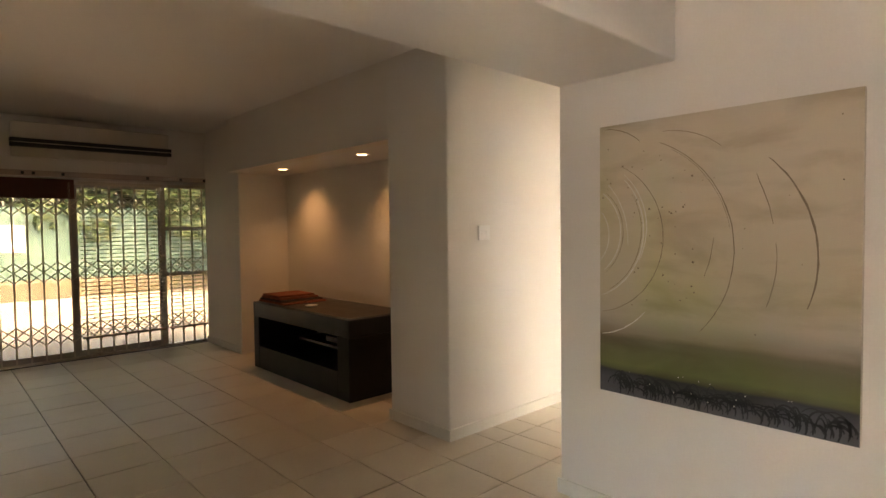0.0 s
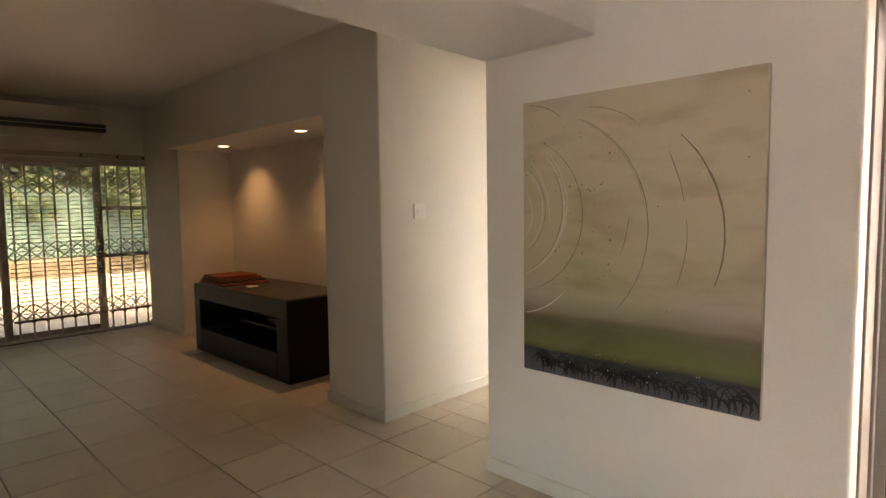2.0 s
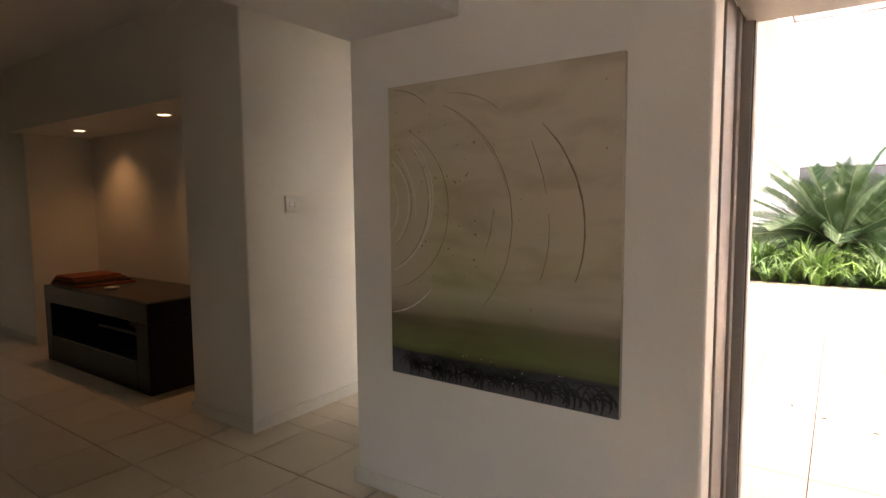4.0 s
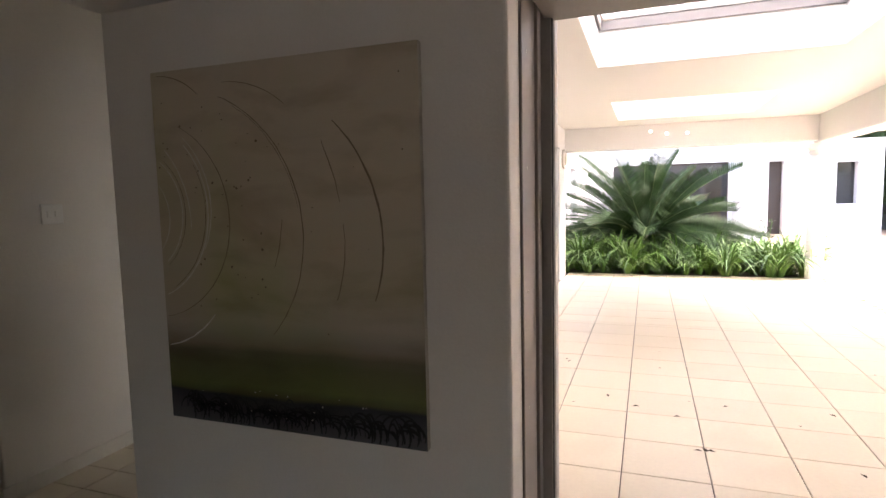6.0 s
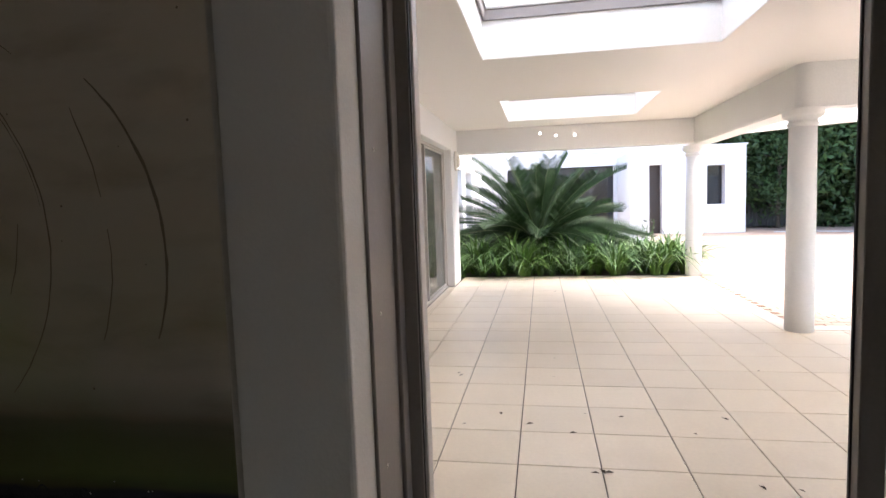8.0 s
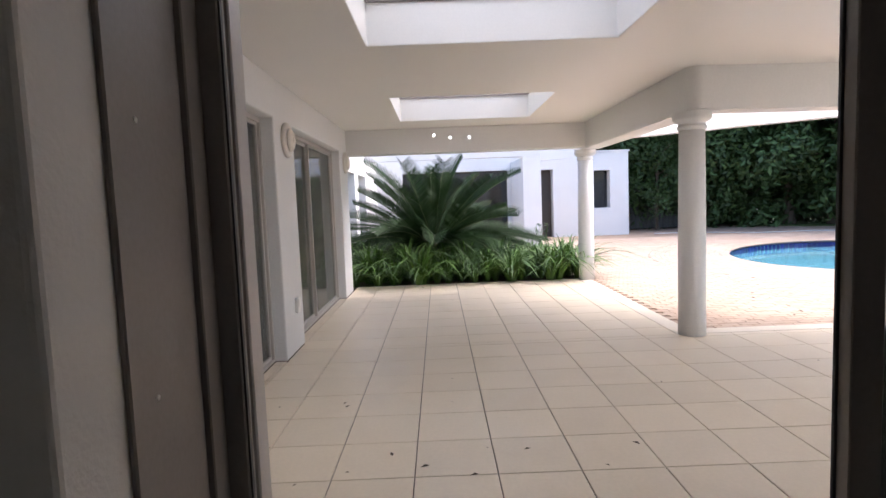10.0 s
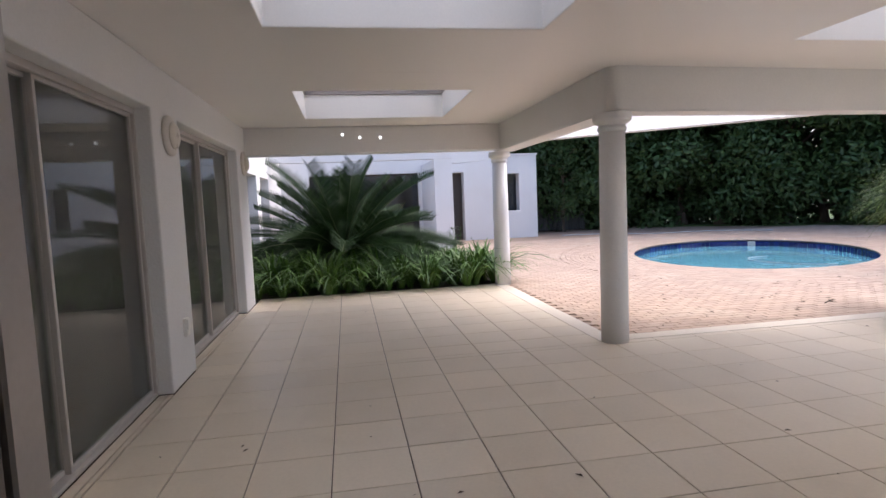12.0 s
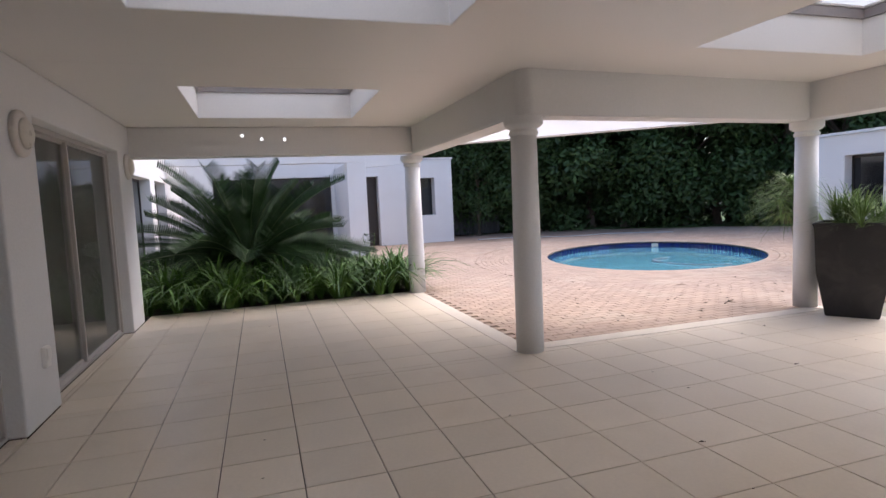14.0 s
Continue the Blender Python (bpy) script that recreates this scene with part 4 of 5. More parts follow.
nb.inputs["Strength"].default_value = 0.12
nb.inputs["Distance"].default_value = 0.03
ng = WATER.node_tree.nodes.new("ShaderNodeNewGeometry")
WATER.node_tree.links.new(ng.outputs["Position"], nz.inputs["Vector"])
WATER.node_tree.links.new(nz.outputs["Fac"], nb.inputs["Height"])
WATER.node_tree.links.new(nb.outputs[0], wb.inputs["Normal"])
bm = bmesh.new()
rings = [[bm.verts.new((*pool_at(r, 6.28318 * k / n), -0.225)) for k in range(n)] for r in (PR + 0.004, PR * 0.6)]
for k in range(n):
    bm.faces.new((rings[0][k], rings[0][(k + 1) % n], rings[1][(k + 1) % n], rings[1][k]))
bm.faces.new(rings[1])
bmesh.ops.recalc_face_normals(bm, faces=bm.faces)
part("water", bm, WATER, pool, "clear turquoise water")
sb = part("skimmer", soft_box(-0.012, -0.1, -0.135, 0.02, 0.1, -0.004, 0.01, 2), KERB, pool, "pale weir box in the tile band")
sb.matrix_basis = pose(*pool_at(PR - 0.02, radians(-2)), -0.085, 0, 0, pool_turn(PR, radians(-2)))
HOSE = material("white_pool_hose", (0.4, 0.42, 0.42), 0.4, 0.05, 20, 90, 0.1)
bm = bmesh.new()
tube(bm, [(PC[0] - 0.6 + 1.3 * math.cos(a) * (0.5 + 0.4 * a / 3), PC[1] - 0.6 + 0.8 * math.sin(a), -0.205) for a in [k * 0.16 for k in range(22)]], 0.014, 6)
h = part("pool_hose", bm, HOSE)
tagged(h, "white floating pool cleaner hose on the water", "hose")
bm = bmesh.new()
tube(bm, [(25.2 - 0.2 * k + 0.3 * math.sin(k * 0.9), -8.2 - 0.55 * k + 0.1 * math.cos(k), 0.0) for k in range(13)], 0.018, 6)
h = part("garden_hose", bm, HOSE)
tagged(h, "pale garden hose lying on the paving", "hose")

# ---- planting ----
def leaf_mat(name, a, b, rough=0.45, gloss=0.5):
    m = material(name, a, rough, 0.25, 3.0, 30, 0.1, rand=0.35, spec=gloss)
    bs = m.node_tree.nodes["Principled BSDF"]
    bs.inputs["Subsurface Weight"].default_value = 0.0
    return m


FROND = leaf_mat("cycad_leaf", (0.022, 0.05, 0.013), None, 0.55, 0.15)
RACHIS = material("cycad_stalk", (0.1, 0.13, 0.05), 0.5, 0.2, 8, 60, 0.1)
STRAP = leaf_mat("strap_leaf", (0.088, 0.178, 0.03), None, 0.42, 0.35)
TREELEAF = leaf_mat("tree_leaf", (0.047, 0.088, 0.024), None, 0.5, 0.35)
PALELEAF = leaf_mat("pale_tree_leaf", (0.06, 0.1, 0.04), None, 0.5)
BARK = material("grey_brown_bark", (0.12, 0.09, 0.065), 0.9, 0.3, 6, 40, 0.8)
SOIL = material("dark_bed_soil", (0.06, 0.045, 0.032), 0.95, 0.3, 5, 50, 0.6)


def frond_mesh(seed, length, sag=0.0):
    """A cycad frond: arching stalk with two rows of stiff narrow leaflets."""
    rn = random.Random(seed)
    bm = bmesh.new()
    droop = rn.uniform(0.16, 0.34) + sag
    pts = []
    n = 16
    for i in range(n + 1):
        t = i / n
        pts.append(Vector((length * (t - 0.12 * t * t), rn.uniform(-0.01, 0.01), length * (-droop * t * t))))
    tube(bm, pts, [0.018 * (1 - 0.85 * i / n) for i in range(n + 1)], 5)
    for f in bm.faces:
        f.material_index = 1
    m = 58
    for s in (-1, 1):
        for k in range(m):
            t = 0.12 + 0.87 * k / (m - 1)
            f = t * n
            i = min(int(f), n - 1)
            p = pts[i].lerp(pts[i + 1], f - i)
            d = (pts[i + 1] - pts[i]).normalized()
            ll = length * 0.158 * math.sin(math.pi * min(1, (t - 0.05) * 0.93)) ** 0.5 * rn.uniform(0.9, 1.08)
            side = Vector((0, s, 0))
            w = (side * 0.86 + d * (0.35 + 0.45 * t) + Vector((0, 0, 0.72))).normalized()
            wide = d * 0.0112
            a, b, c = p - wide, p + wide, p + w * ll
            mid = p + w * ll * 0.55 + Vector((0, 0, 0.012))
            v = [bm.verts.new(q) for q in (a, b, mid + wide * 0.9, c, mid - wide * 0.9)]
            bm.faces.new(v)
    return link_mesh("frond", bm, [FROND, RACHIS])


def cycad(x, y, z):
    c = empty("cycad", (x, y, z), "large dark green cycad with arching feathery fronds", "cycad")
    bm = lathe([(0.24, 0.0), (0.3, 0.15), (0.3, 0.35), (0.24, 0.5), (0.1, 0.58)], 18)
    rn = random.Random(5)
    for v in bm.verts:
        v.co += Vector((rn.uniform(-0.03, 0.03), rn.uniform(-0.03, 0.03), rn.uniform(-0.02, 0.02)))
    part("trunk", bm, BARK, c)
    meshes = [frond_mesh(s, l) for s, l in ((1, 2.3), (2, 2.5), (3, 2.1), (4, 2.4))]
    low_meshes = [frond_mesh(s, l, 0.14) for s, l in ((5, 2.4), (6, 2.55), (7, 2.2), (8, 2.45))]
    k = 0
    for tier, (cnt, el, jit) in enumerate(((4, 80, 5), (8, 66, 6), (9, 51, 7), (13, 38, 8), (18, 27, 8), (22, 15, 7), (22, 3, 7), (18, -10, 5))):
        for i in range(cnt):
            az = 360 * (i + 0.5 * (tier % 2)) / cnt + rn.uniform(-9, 9)
            share("frond", (meshes if tier < 4 else low_meshes)[k % 4], c, pose(0, 0, 0.5, 0, 0, az) @ pose(0.1, 0, 0, rn.uniform(-12, 12), -(el + rn.uniform(-jit, jit)), 0) @ Matrix.Diagonal((*[rn.uniform(0.86, 1.04)] * 3, 1)))
            k += 1
    return c


bm = bmesh.new()
prism(bm, [(PX2 + 0.02, PY1 + 0.1), (18.6, PY1 + 0.3), (18.8, 1.94), (14.31, 1.94), (14.31, GW_Y + 0.02), (PX2 + 0.02, GW_Y + 0.02)], -0.14, -0.012)
structure("planting_bed", bm, SOIL, "dark soil of the planting bed", "soil")
cycad(16.75, -0.12, 0.0)


def strap_plant(seed):
    """A clump of arching strap leaves."""
    rn = random.Random(seed)
    bm = bmesh.new()
    for k in range(46):
        az = rn.uniform(0, 6.283)
        ln = rn.uniform(0.6, 1.05)
        lean = rn.uniform(0.2, 1.35)
        w = rn.uniform(0.012, 0.022)
        out = Vector((math.cos(az), math.sin(az), 0))
        side = Vector((-math.sin(az), math.cos(az), 0))
        base = out * rn.uniform(0.0, 0.08)
        prev = None
        for i in range(6):
            t = i / 5
            p = base + out * (ln * lean * (0.35 * t + 0.65 * t * t)) + Vector((0, 0, ln * (1.15 * t - (0.3 + 0.5 * lean) * t ** 2.4)))
            ww = w * (1 - t ** 2.5) + 0.001
            up = Vector((0, 0, 0.3 * ww))
            cur = [bm.verts.new(p - side * ww + up), bm.verts.new(p), bm.verts.new(p + side * ww + up)]
            if prev:
                for a in (0, 1):
                    bm.faces.new((prev[a], prev[a + 1], cur[a + 1], cur[a]))
            prev = cur
    return link_mesh("strap_leaf_plant", bm, STRAP)


strap_meshes = [strap_plant(20 + s) for s in range(5)]
rn = random.Random(9)
spots = []
for i in range(3):
    for j in range(17):
        spots.append((14.93 + 0.36 * i + rn.uniform(-0.16, 0.16), -2.72 + 0.245 * j + rn.uniform(-0.14, 0.14)))
spots += [(rn.uniform(16.0, 17.6), rn.uniform(-2.7, -1.4)) for _ in range(14)] + [(15.0, -2.86), (15.25, -2.9)] + [(rn.uniform(15.95, 18.4), rn.uniform(0.3, 1.8)) for _ in range(30)]
for k, (x, y) in enumerate(spots):
    o = new("strap_leaf_plant", strap_meshes[k % 5])
    tagged(o, "clump of green arching strap leaves in the bed", "plant", "bed plants")
    sc = rn.uniform(0.66, 1.22)
    o.matrix_basis = pose(x, y, -0.012, 0, 0, rn.uniform(0, 360)) @ Matrix.Diagonal((sc, sc, sc, 1))


def weed(x, y):
    """A thin tall seedling with small leaves."""
    rn = random.Random(3)
    w = empty("seedling", (x, y, -0.012), "thin tall green seedling at the bed edge", "plant")
    st, lf = bmesh.new(), bmesh.new()
    for k in range(5):
        a = k * 1.26
        pts = [Vector((0.03 * i * math.cos(a), 0.03 * i * math.sin(a), 0.16 * i)) for i in range(6)]
        tube(st, pts, 0.005, 5)
        for p in pts[2:]:
            for _ in range(5):
                d = Vector((rn.uniform(-1, 1), rn.uniform(-1, 1), rn.uniform(-0.2, 0.8))).normalized()
                s = d.cross(Vector((0.1, 0.3, 1))).normalized() * 0.018
                lf.faces.new([lf.verts.new(q) for q in (p, p + d * 0.06 + s, p + d * 0.13, p + d * 0.06 - s)])
    part("stems", st, STRAP, w)
    part("leaves", lf, PALELEAF, w)


weed(18.3, -2.75)


def leaf_cloud(seed, count, size, shape, mat, name="crown"):
    """Many small leaves spread over clumps; shape gives clump centres and radii."""
    rn = random.Random(seed)
    verts, faces = [], []
    for _ in range(count):
        c, r = shape[rn.randrange(len(shape))]
        d = Vector((rn.gauss(0, 1), rn.gauss(0, 1), rn.gauss(0, 1))).normalized()
        p = Vector(c) + d * r * rn.uniform(0.55, 1.05)
        nrm = (d * 0.7 + Vector((rn.gauss(0, 0.5), rn.gauss(0, 0.5), rn.gauss(0.35, 0.5)))).normalized()
        u = nrm.cross(Vector((rn.gauss(0, 1), rn.gauss(0, 1), rn.gauss(0, 1)))).normalized()
        w = nrm.cross(u)
        s = size * rn.uniform(0.6, 1.3)
        i = len(verts)
        verts += [p - u * s, p + w * s * 0.42 - nrm * s * 0.1, p + u * s, p - w * s * 0.42 - nrm * s * 0.1]
        faces.append((i, i + 1, i + 2, i + 3))
    me = bpy.data.meshes.new(name)
    me.from_pydata([tuple(v) for v in verts], [], faces)
    me.materials.append(mat)
    return me


def tree_meshes(seed, height, spread, low, leaves, size, mat, count=34):
    rn = random.Random(seed)
    bm = bmesh.new()
    top = Vector((rn.uniform(-0.3, 0.3), rn.uniform(-0.3, 0.3), height * 0.72))
    tube(bm, [(0, 0, -0.1), (0.05, 0.02, height * 0.2), (top.x * 0.5, top.y * 0.5, height * 0.45), top], [0.2, 0.15, 0.1, 0.03], 8)
    clumps = []
    for k in range(count):
        z = height * rn.uniform(low, 1.0)
        f = 1 - abs(z / height - 0.5) * 0.7
        a = rn.uniform(0, 6.283)
        rad = spread * f * rn.uniform(0.35, 1.0)
        c = Vector((rad * math.cos(a), rad * math.sin(a), z))
        clumps.append((c, rn.uniform(0.5, 0.95) * spread * 0.36))
        if k % 3 == 0:
            base = Vector((0, 0, max(0.4, z - rn.uniform(0.4, 1.4))))
            tube(bm, [base, base.lerp(c, 0.5) + Vector((0, 0, 0.15)), c], [0.06, 0.04, 0.015], 5)
    return link_mesh("trunk", bm, BARK), leaf_cloud(seed + 50, leaves, size, clumps, mat)


def tree(x, y, meshes, sc=1.0, rz=0.0, label="dense dark green garden tree", group="boundary trees"):
    t = empty("tree", (x, y, -0.08), label, "tree", group)
    for nm, me in zip(("trunk", "crown"), meshes):
        share(nm, me, t, pose(0, 0, 0, 0, 0, rz) @ Matrix.Diagonal((sc, sc, sc, 1)))
    return t


HEDGE = [tree_meshes(100 + s, 7.6, 2.6, 0.02, 30000, 0.1, TREELEAF, 60) for s in range(3)]
rn = random.Random(31)
line = []
for row, (dx, dy) in enumerate(((0.0, 0.0), (2.2, -1.4))):
    for k in range(14):
        t = (k + 0.5 * row) / 13
        line.append((30.9 - 1.0 * t - 12.5 * t ** 2.2 + dx + rn.uniform(-0.4, 0.4), -6.0 - 18.5 * t ** 0.95 + dy * t + rn.uniform(-0.3, 0.3)))
line += [(32.5, -3.2), (33.5, 0.5), (15.5, -25.2), (13.0, -25.5)]
for k, (x, y) in enumerate(line):
    tree(x, y, HEDGE[k % 3], rn.uniform(1.25, 1.5), rn.uniform(0, 360))
LAWN = material("lawn_grass", (0.08, 0.14, 0.03), 0.9, 0.3, 4, 90, 0.5)
bm = bmesh.new()
prism(bm, [(28.2, -13.2), (26.3, -15.6), (23.4, -18.4), (19.0, -20.6), (10.0, -22.0), (10.0, -30), (40, -30), (40, -13.2)], -0.074, -0.022)
structure("lawn", bm, LAWN, "strip of green lawn under the trees", "lawn")
FENCEG = material("teal_fence_paint", (0.085, 0.165, 0.14), 0.6, 0.08, 2, 40, 0.1, stain=((0.05, 0.13, 0.11), 1.2, 0.4))

# dark slatted fence between the outbuilding and the hedge, with a thin-leaved tree
SLATGREY = material("dark_grey_fence_slat", (0.045, 0.043, 0.04), 0.7, 0.2, 4, 60, 0.2, rand=0.25)
bf_ = empty("slatted_fence", (28.5, -8.0, 0), "dark grey slatted garden fence beside the outbuilding", "fence")
bm = bmesh.new()
box(bm, -0.012, -0.05, 0, 0.012, 0.05, 2.0)
sl = part("slat", bm, SLATGREY, bf_)
for k in range(1, 22):
    share("slat", sl.data, bf_, pose(0, -0.115 * k, 0))
for z in (0.4, 1.6):
    part("rail", soft_box(0.0125, -2.5, z, 0.05, 0.05, z + 0.07, 0.004, 1), SLATGREY, bf_)
tree(28.0, -9.3, tree_meshes(310, 8.0, 2.6, 0.2, 3500, 0.13, TREELEAF, 60), 0.5, 40, "thin grey-branched shrub tree in front of the fence", "")

# ---- planter by the column ----
BLACKPOT = material("charcoal_planter", (0.014, 0.013, 0.013), 0.55, 0.2, 5, 60, 0.1, stain=((0.06, 0.05, 0.045), 4, 0.5))
pot = empty("planter", (10.2, -6.83, 0.0), "tall tapered charcoal planter on the patio tiles", "planter", rz=33)
bm = bmesh.new()
H_, B_, T_ = 1.07, 0.25, 0.36
rows = []
for z, r in ((0, B_), (0.5, B_ + 0.085), (H_ - 0.03, T_ - 0.004), (H_ - 0.03, T_ + 0.012), (H_, T_ + 0.012), (H_, T_ - 0.03), (H_ - 0.09, T_ - 0.04)):
    rows.append([bm.verts.new((sx * r, sy * r, z)) for sx, sy in ((-1, -1), (1, -1), (1, 1), (-1, 1))])
for a, b in zip(rows, rows[1:]):
    for k in range(4):
        bm.faces.new((a[k], a[(k + 1) % 4], b[(k + 1) % 4], b[k]))
bm.faces.new(rows[0])
bm.faces.new(rows[-1])
bmesh.ops.recalc_face_normals(bm, faces=bm.faces)
bmesh.ops.bevel(bm, geom=[e for e in bm.edges if e.calc_face_angle(0) > 0.3], offset=0.008, segments=2, affect="EDGES")
part("pot", bm, BLACKPOT, pot)
bm = bmesh.new()
box(bm, -T_ + 0.045, -T_ + 0.045, H_ - 0.088, T_ - 0.045, T_ - 0.045, H_ - 0.06)
part("soil", bm, SOIL, pot)
palm = empty("potted_palm", (10.2, -6.83, H_ - 0.06), "bushy fine-leaved green plant in the planter", "plant")
rn = random.Random(77)
GRASSY = leaf_mat("fine_palm_leaf", (0.15, 0.24, 0.06), None, 0.5, 0.3)
PALM_HEADS = [(rn.uniform(-0.27, 0.27), rn.uniform(-0.27, 0.27), rn.uniform(-0.02, 0.12), 70, 1.0) for _ in range(14)]
PALM_HEADS += [(1.1, -0.32, 0.52, 210, 0.3), (1.16, -0.2, 0.32, 210, 0.0), (1.05, -0.22, 0.15, 180, 0.0), (1.0, -0.3, 0.42, 150, 0.5)]
for hx, hy, hz, cnt, rise in PALM_HEADS:
    st = bmesh.new()
    top = Vector((hx, hy, hz))
    tube(st, [Vector((hx * 0.45, hy * 0.45, -0.02)), Vector((hx * 0.7, hy * 0.7, hz * 0.7)), top], 0.012, 6)
    for i in range(cnt):
        az = rn.uniform(0, 6.283)
        up = rn.uniform(0.35, 1.5) if rise == 1.0 else rn.uniform(-0.4, 0.7) + rise * 0.5
        ln = rn.uniform(0.35, 0.62)
        o = Vector((math.cos(az), math.sin(az), 0))
        side = Vector((-math.sin(az), math.cos(az), 0))
        prev = None
        for q in range(5):
            t = q / 4
            p = top + o * ln * t * (1 - 0.35 * max(0, min(up, 1.5))) + Vector((0, 0, ln * (up * t - (0.3 + 0.3 * abs(up)) * t * t)))
            ww = 0.0045 * (1 - t) ** 0.6 + 0.0006
            cur = (st.verts.new(p - side * ww), st.verts.new(p + side * ww))
            if prev:
                st.faces.new((prev[0], prev[1], cur[1], cur[0]))
            prev = cur
    part("leaf_head", st, GRASSY, palm)

# ---- garden beyond the lounge door ----
gf = empty("garden_fence", (0, 0, 0), "teal painted boundary wall behind the lounge garden", "fence")
part("wall", slab("y", 17.0, 17.2, (-14, 22), (-0.1, 2.15)), FENCEG, gf)
structure("garden_bank", slab("y", 16.3, 16.995, (-14, 13.4), (-0.09, 0.36), (), 0.05), material("dry_earth_bank", (0.14, 0.125, 0.085), 0.95, 0.3, 4, 50, 0.6, stain=((0.1, 0.11, 0.05), 1.5, 0.6)), "low earth bank under the teal wall", "soil")
part("notice", soft_box(4.15, 16.97, 1.05, 4.62, 16.998, 1.7, 0.004, 1), WHITE_PLASTIC, gf, "blank white board")
LOUNGE_TREES = [tree_meshes(200 + s, 5.2, 2.3, 0.3, 7000, 0.12, PALELEAF) for s in range(2)]
for k, (x, y, sc) in enumerate(((9.7, 15.2, 0.9), (7.7, 18.4, 1.1), (3.4, 18.6, 1.1), (0.4, 18.8, 1.1), (6.4, 19.0, 1.2), (9.6, 18.6, 1.15), (-3, 18.5, 1.2), (12.5, 16.0, 1.1), (1.0, 14.5, 1.0))):
    tree(x, y, LOUNGE_TREES[k % 2], sc, 70 * k, "leafy pale green garden tree by the teal wall", "lounge garden trees")
# added out of view to cut the sky light that reaches the lounge
part_roof = structure("sky_block_lounge", slab("z", 2.5, 2.62, (-1.4, 6.6), (8.075, 9.3)), OUTER, "unseen white slab added above the garden door to cut sky light", "roof")
structure("wall_garden_side", slab("x", 13.5, 13.7, (6.6, 17.0), (-0.1, 2.4)), OUTER, "white garden side wall", "wall")

# ---- paving ----
BRICK = material("salmon_paving_brick", (0.45, 0.335, 0.255), 0.85, 0.1, 3, 70, 0.3, rand=0.09, stain=((0.5, 0.42, 0.34), 1.0, 0.5))
SAND = material("pale_joint_sand", (0.36, 0.26, 0.19), 0.95, 0.15, 5, 80, 0.3)
bm = bmesh.new()
n = 96
outer = [bm.verts.new((x, y, -0.05)) for x, y in ((10.69, -2.94), (10.69, -23.0), (27.0, -23.0), (30.0, -14.0), (30.0, 0.0), (18.9, 0.0), (18.62, -2.94))]
inner = [bm.verts.new((*pool_at(PR + 0.012, 6.28318 * k / n), -0.05)) for k in range(n)]
eo = [bm.edges.new((outer[i], outer[(i + 1) % len(outer)])) for i in range(len(outer))]
ei = [bm.edges.new((inner[i], inner[(i + 1) % n])) for i in range(n)]
bmesh.ops.triangle_fill(bm, edges=eo + ei, use_beauty=True)
bmesh.ops.recalc_face_normals(bm, faces=bm.faces)
for f in bm.faces:
    if f.normal.z < 0:
        f.normal_flip()
paving = structure("paving", bm, SAND, "salmon brick paving round the pool", "paving")

RING_MAX = PR + 1.75


def brick_mesh(name, lx, ly, h=0.03):
    bm = bmesh.new()
    c = 0.005
    lo = [bm.verts.new((sx * lx / 2, sy * ly / 2, -h)) for sx, sy in ((-1, -1), (1, -1), (1, 1), (-1, 1))]
    mi = [bm.verts.new((sx * lx / 2, sy * ly / 2, -c)) for sx, sy in ((-1, -1), (1, -1), (1, 1), (-1, 1))]
    hi = [bm.verts.new((sx * (lx / 2 - c), sy * (ly / 2 - c), 0)) for sx, sy in ((-1, -1), (1, -1), (1, 1), (-1, 1))]
    for a, b in ((lo, mi), (mi, hi)):
        for k in range(4):
            bm.faces.new((a[k], a[(k + 1) % 4], b[(k + 1) % 4], b[k]))
    bm.faces.new(hi)
    return link_mesh(name, bm, BRICK)


BW, BL, JT = 0.105, 0.215, 0.006
rn = random.Random(55)
places = []
row = 0
x = PX1 + 0.06
while x < 24.0:
    y = -3.05 - (0.11 if row % 2 else 0.0)
    while y > -20.5:
        u_, v_ = (x - PC[0]) * math.cos(PA_) + (y - PC[1]) * math.sin(PA_), -(x - PC[0]) * math.sin(PA_) + (y - PC[1]) * math.cos(PA_)
        rad = RING_MAX * math.hypot(u_ / RING_MAX, v_ / (RING_MAX - PR + PR * SQ))
        if rad > RING_MAX - 0.02:
            places.append((x, y, 90.0))
        y -= BL + JT
    x += BW + JT
    row += 1
for xx in [18.9 + 0.113 * k for k in range(60)]:
    for yy in [-2.9 + 0.223 * k for k in range(11)]:
        if xx < 21.4:
            places.append((xx, yy + (0.11 if int((xx - 18.9) / 0.113) % 2 else 0), 90.0))
r = PR + 0.085
ringno = 0
while r < RING_MAX:
    step = (BW + JT) if ringno == 0 else (BL + JT)
    cnt = int(2 * math.pi * (r - 0.2) / step)
    for k in range(cnt):
        a = 2 * math.pi * (k + 0.5 * (ringno % 2)) / cnt
        bx, by = pool_at(r, a)
        if (bx > PX1 + 0.12 and by < PY1 - 0.12) or bx > 19.0:
            places.append((bx, by, pool_turn(r, a) + (0 if ringno == 0 else 90)))
    r += (BL / 2 + BW / 2 + JT + 0.004) if ringno == 0 else (BW + JT)
    ringno += 1
bme = brick_mesh("brick", BL, BW)
near = sorted(places, key=lambda p: (p[0] - 10.7) + 0.35 * abs(p[1] + 4.4))
for p in near[:300]:
    share("brick", bme, paving, pose(p[0], p[1], -0.030 + rn.uniform(-0.002, 0.002), rn.uniform(-0.6, 0.6), rn.uniform(-0.6, 0.6), p[2] + rn.uniform(-0.8, 0.8)))
tv = np.array([v.co[:] for v in bme.vertices])
tf = [tuple(p.vertices) for p in bme.polygons]
allv, allf = [], []
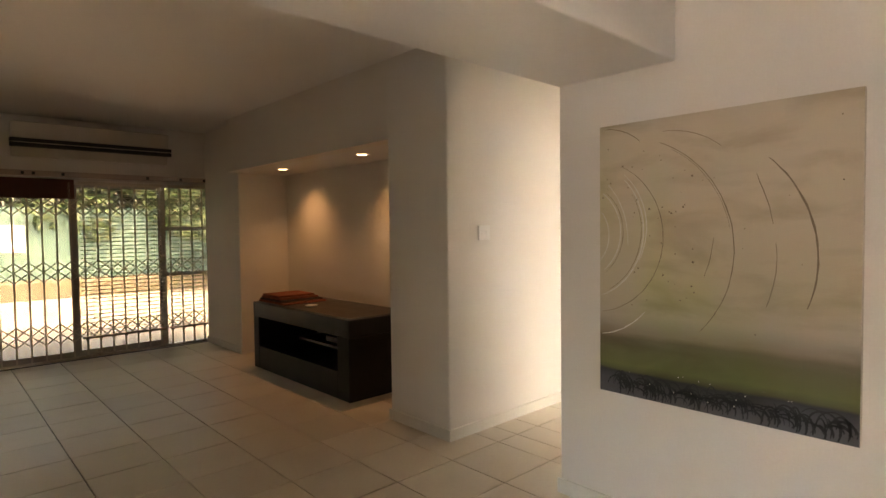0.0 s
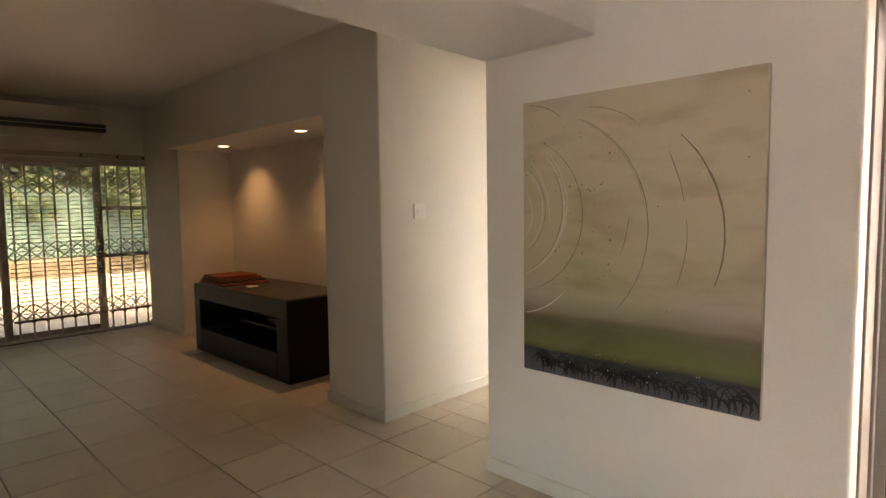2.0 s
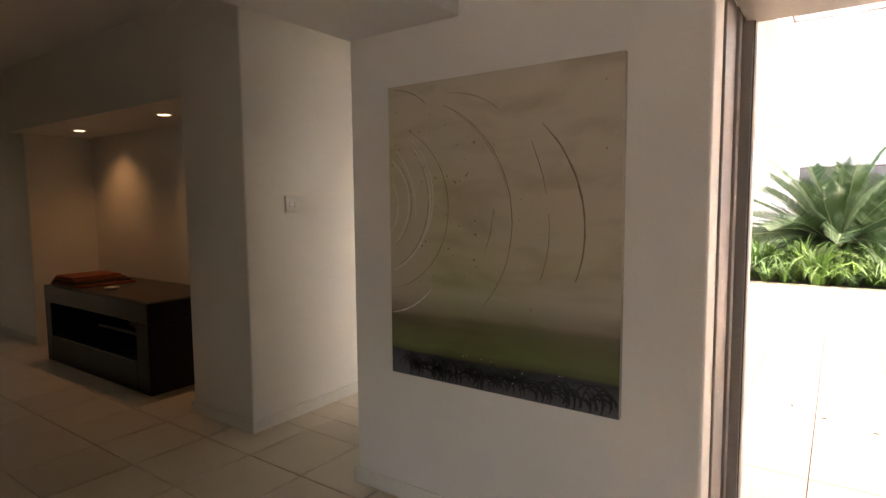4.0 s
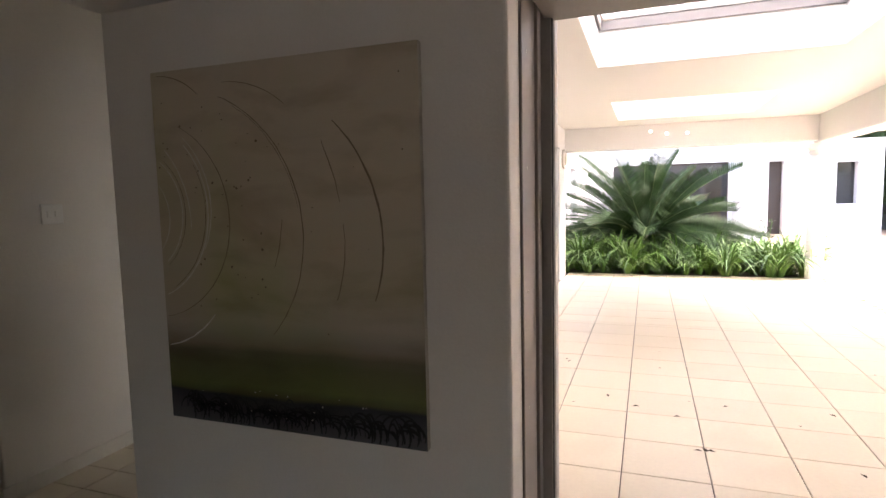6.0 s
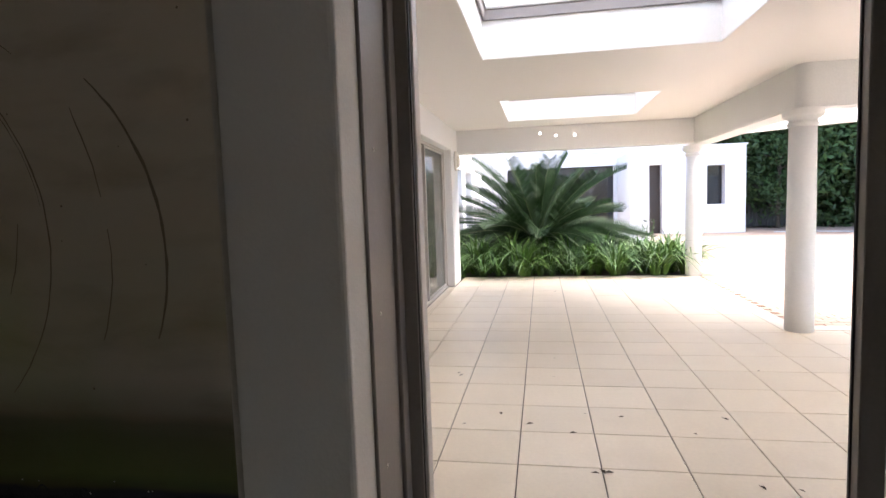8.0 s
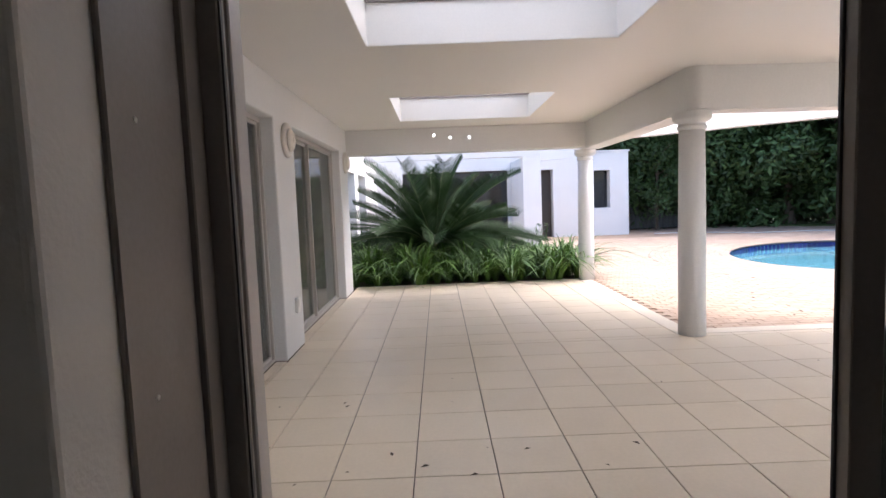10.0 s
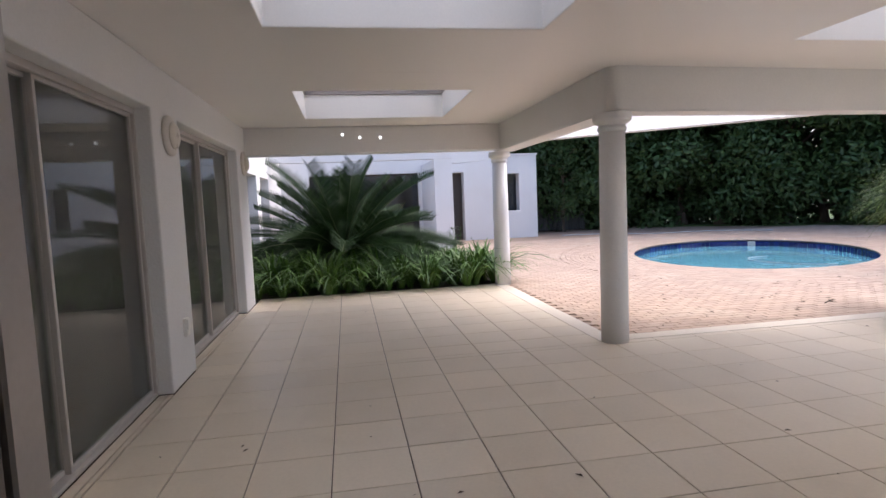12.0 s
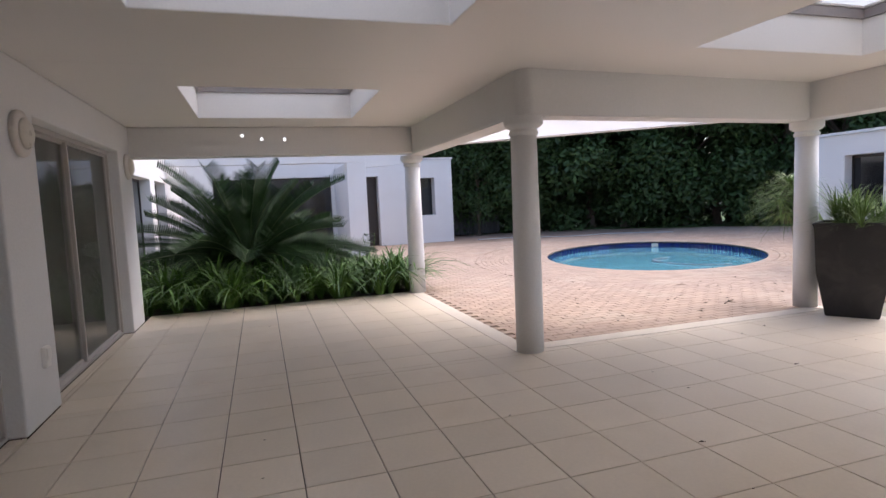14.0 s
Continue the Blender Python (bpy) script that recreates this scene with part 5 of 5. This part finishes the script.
for k, p in enumerate(near[300:]):
    a = radians(p[2] + rn.uniform(-0.8, 0.8))
    c, s = math.cos(a), math.sin(a)
    q = tv.copy()
    q[:, 0], q[:, 1] = tv[:, 0] * c - tv[:, 1] * s + p[0], tv[:, 0] * s + tv[:, 1] * c + p[1]
    q[:, 2] += -0.030 + rn.uniform(-0.002, 0.002)
    o = len(tv) * k
    allv.append(q)
    allf += [tuple(i + o for i in f) for f in tf]
me = bpy.data.meshes.new("brick_field")
me.from_pydata(np.concatenate(allv).tolist(), [], allf)
me.materials.append(BRICK)
bf = new("brick_field", me)
bf.parent = paving
tagged(bf, kind="stuff")

# ---- floor tiles ----
TP, TG = 0.453, 0.0062


def tile_mesh(lx, ly, h=0.012):
    bm = bmesh.new()
    c = 0.0022
    lo = [bm.verts.new((sx * lx / 2, sy * ly / 2, -h)) for sx, sy in ((-1, -1), (1, -1), (1, 1), (-1, 1))]
    mi = [bm.verts.new((sx * lx / 2, sy * ly / 2, -c)) for sx, sy in ((-1, -1), (1, -1), (1, 1), (-1, 1))]
    hi = [bm.verts.new((sx * (lx / 2 - c), sy * (ly / 2 - c), 0)) for sx, sy in ((-1, -1), (1, -1), (1, 1), (-1, 1))]
    for a, b in ((lo, mi), (mi, hi)):
        for k in range(4):
            bm.faces.new((a[k], a[(k + 1) % 4], b[(k + 1) % 4], b[k]))
    bm.faces.new(hi)
    return link_mesh("tile", bm, TILE)


tile_cache = {}


def lay(parent, gx, gy, x0, x1, y0, y1, near_box=None, skip=None):
    """Tiles of one grid clipped to a rectangle; those in the near box are pieces of their own, the rest one mesh."""
    rest_v, rest_f = [], []
    i0, i1 = math.floor((x0 - gx) / TP), math.ceil((x1 - gx) / TP)
    j0, j1 = math.floor((y0 - gy) / TP), math.ceil((y1 - gy) / TP)
    for i in range(i0, i1):
        for j in range(j0, j1):
            a, b = max(x0, gx + i * TP), min(x1, gx + (i + 1) * TP)
            c, d = max(y0, gy + j * TP), min(y1, gy + (j + 1) * TP)
            if b - a < 0.03 or d - c < 0.03 or (skip and skip((a + b) / 2, (c + d) / 2)):
                continue
            key = (round(b - a - TG, 3), round(d - c - TG, 3))
            if key not in tile_cache:
                tile_cache[key] = tile_mesh(*key)
            cx, cy = (a + b) / 2, (c + d) / 2
            z = rn.uniform(-0.0006, 0.0006)
            if near_box is None or (near_box[0] < cx < near_box[1] and near_box[2] < cy < near_box[3]):
                share("tile", tile_cache[key], parent, pose(cx, cy, z, rn.uniform(-0.04, 0.04), rn.uniform(-0.04, 0.04)))
            else:
                o = len(rest_v)
                rest_v += [(v.co.x + cx, v.co.y + cy, v.co.z + z) for v in tile_cache[key].vertices]
                rest_f += [tuple(k + o for k in p.vertices) for p in tile_cache[key].polygons]
    if rest_v:
        me = bpy.data.meshes.new("tile_field")
        me.from_pydata(rest_v, [], rest_f)
        me.materials.append(TILE)
        o = new("tile_field", me)
        o.parent = parent
        tagged(o, kind="stuff")


GXP, GYP = 9.035, -1.436
lay(PATIO, GXP, GYP, WX1, PX1 - 0.2, PY2 + 0.18, GW_Y)
lay(PATIO, GXP, GYP, PX1 - 0.2, PX2 - 0.02, PY1 + 0.2, GW_Y)
for a, b in HEADS:
    lay(PATIO, GXP, GYP, a, b, GW_Y + 0.004, GLASS_Y - 0.062)
lay(bpy.data.objects["floor_bed_room"], 4.815, 2.652, WEST, WX1, -5.2, LOUNGE_Y, (2.6, 6.5, 1.6, 7.9), lambda a, b: a > WX0 + 0.25 and b < END_Y - 0.3 and b > DOOR_Y1 + 0.25)
lay(bpy.data.objects["floor_bed_gallery"], 4.815, 2.652, WX1, 14.1, 1.5, 6.4, (5.9, 8, 1.5, 3.0))

# ---- fallen leaves ----
DRY = material("dry_brown_leaf", (0.07, 0.045, 0.025), 0.8, 0.3, 20, 90, 0.3)
bm = bmesh.new()
vs = [bm.verts.new(p) for p in ((-0.028, 0, 0.002), (-0.008, 0.012, 0.007), (0.028, 0.002, 0.004), (-0.004, -0.013, 0.008), (0, 0, 0.0025))]
for q in ((0, 4, 1), (1, 4, 2), (2, 4, 3), (3, 4, 0)):
    bm.faces.new([vs[i] for i in q])
dry = link_mesh("dry_leaf", bm, DRY)
LEAVES = [(8.78, 0.46), (7.79, -0.13), (7.16, -0.49), (7.18, -0.53), (7.17, -0.56), (7.98, -1.38), (7.09, -1.29), (7.96, 0.07), (7.67, -0.4), (10.21, -5.52), (9.07, -4.62), (14.38, 0.06), (8.19, -2.82), (13.02, -0.42), (8.85, 0.49), (7.96, -0.73)]
LEAVES += [(rn.uniform(7.0, 10.4), rn.uniform(-6.0, 1.0)) for _ in range(16)]
for x, y in LEAVES:
    o = new("dry_leaf", dry)
    tagged(o, "small dry brown leaf on the floor", "leaf", "fallen leaves")
    s = rn.uniform(0.3, 0.6) if (x, y) not in LEAVES[:16] else rn.uniform(0.7, 1.1)
    o.matrix_basis = pose(x, y, 0.0012, 0, 0, rn.uniform(0, 360)) @ Matrix.Diagonal((s, s, s, 1))
for _ in range(60):
    x, y = rn.uniform(10.8, 13.5), rn.uniform(-9.0, -3.2)
    o = new("dry_leaf", dry)
    tagged(o, "small dry brown leaf on the paving", "leaf", "fallen leaves")
    s = rn.uniform(0.6, 1.6)
    o.matrix_basis = pose(x, y, -0.028, 0, 0, rn.uniform(0, 360)) @ Matrix.Diagonal((s, s, s, 1))
bm = bmesh.new()
tube(bm, [(11.45, -6.2, -0.018), (11.5, -6.3, -0.006), (11.57, -6.4, -0.014), (11.6, -6.5, -0.02)], [0.006, 0.008, 0.006, 0.003], 6)
tube(bm, [(11.5, -6.3, -0.008), (11.43, -6.36, -0.016)], [0.005, 0.002], 5)
tagged(part("twig", bm, DRY), "short dry brown twig on the brick paving", "twig")
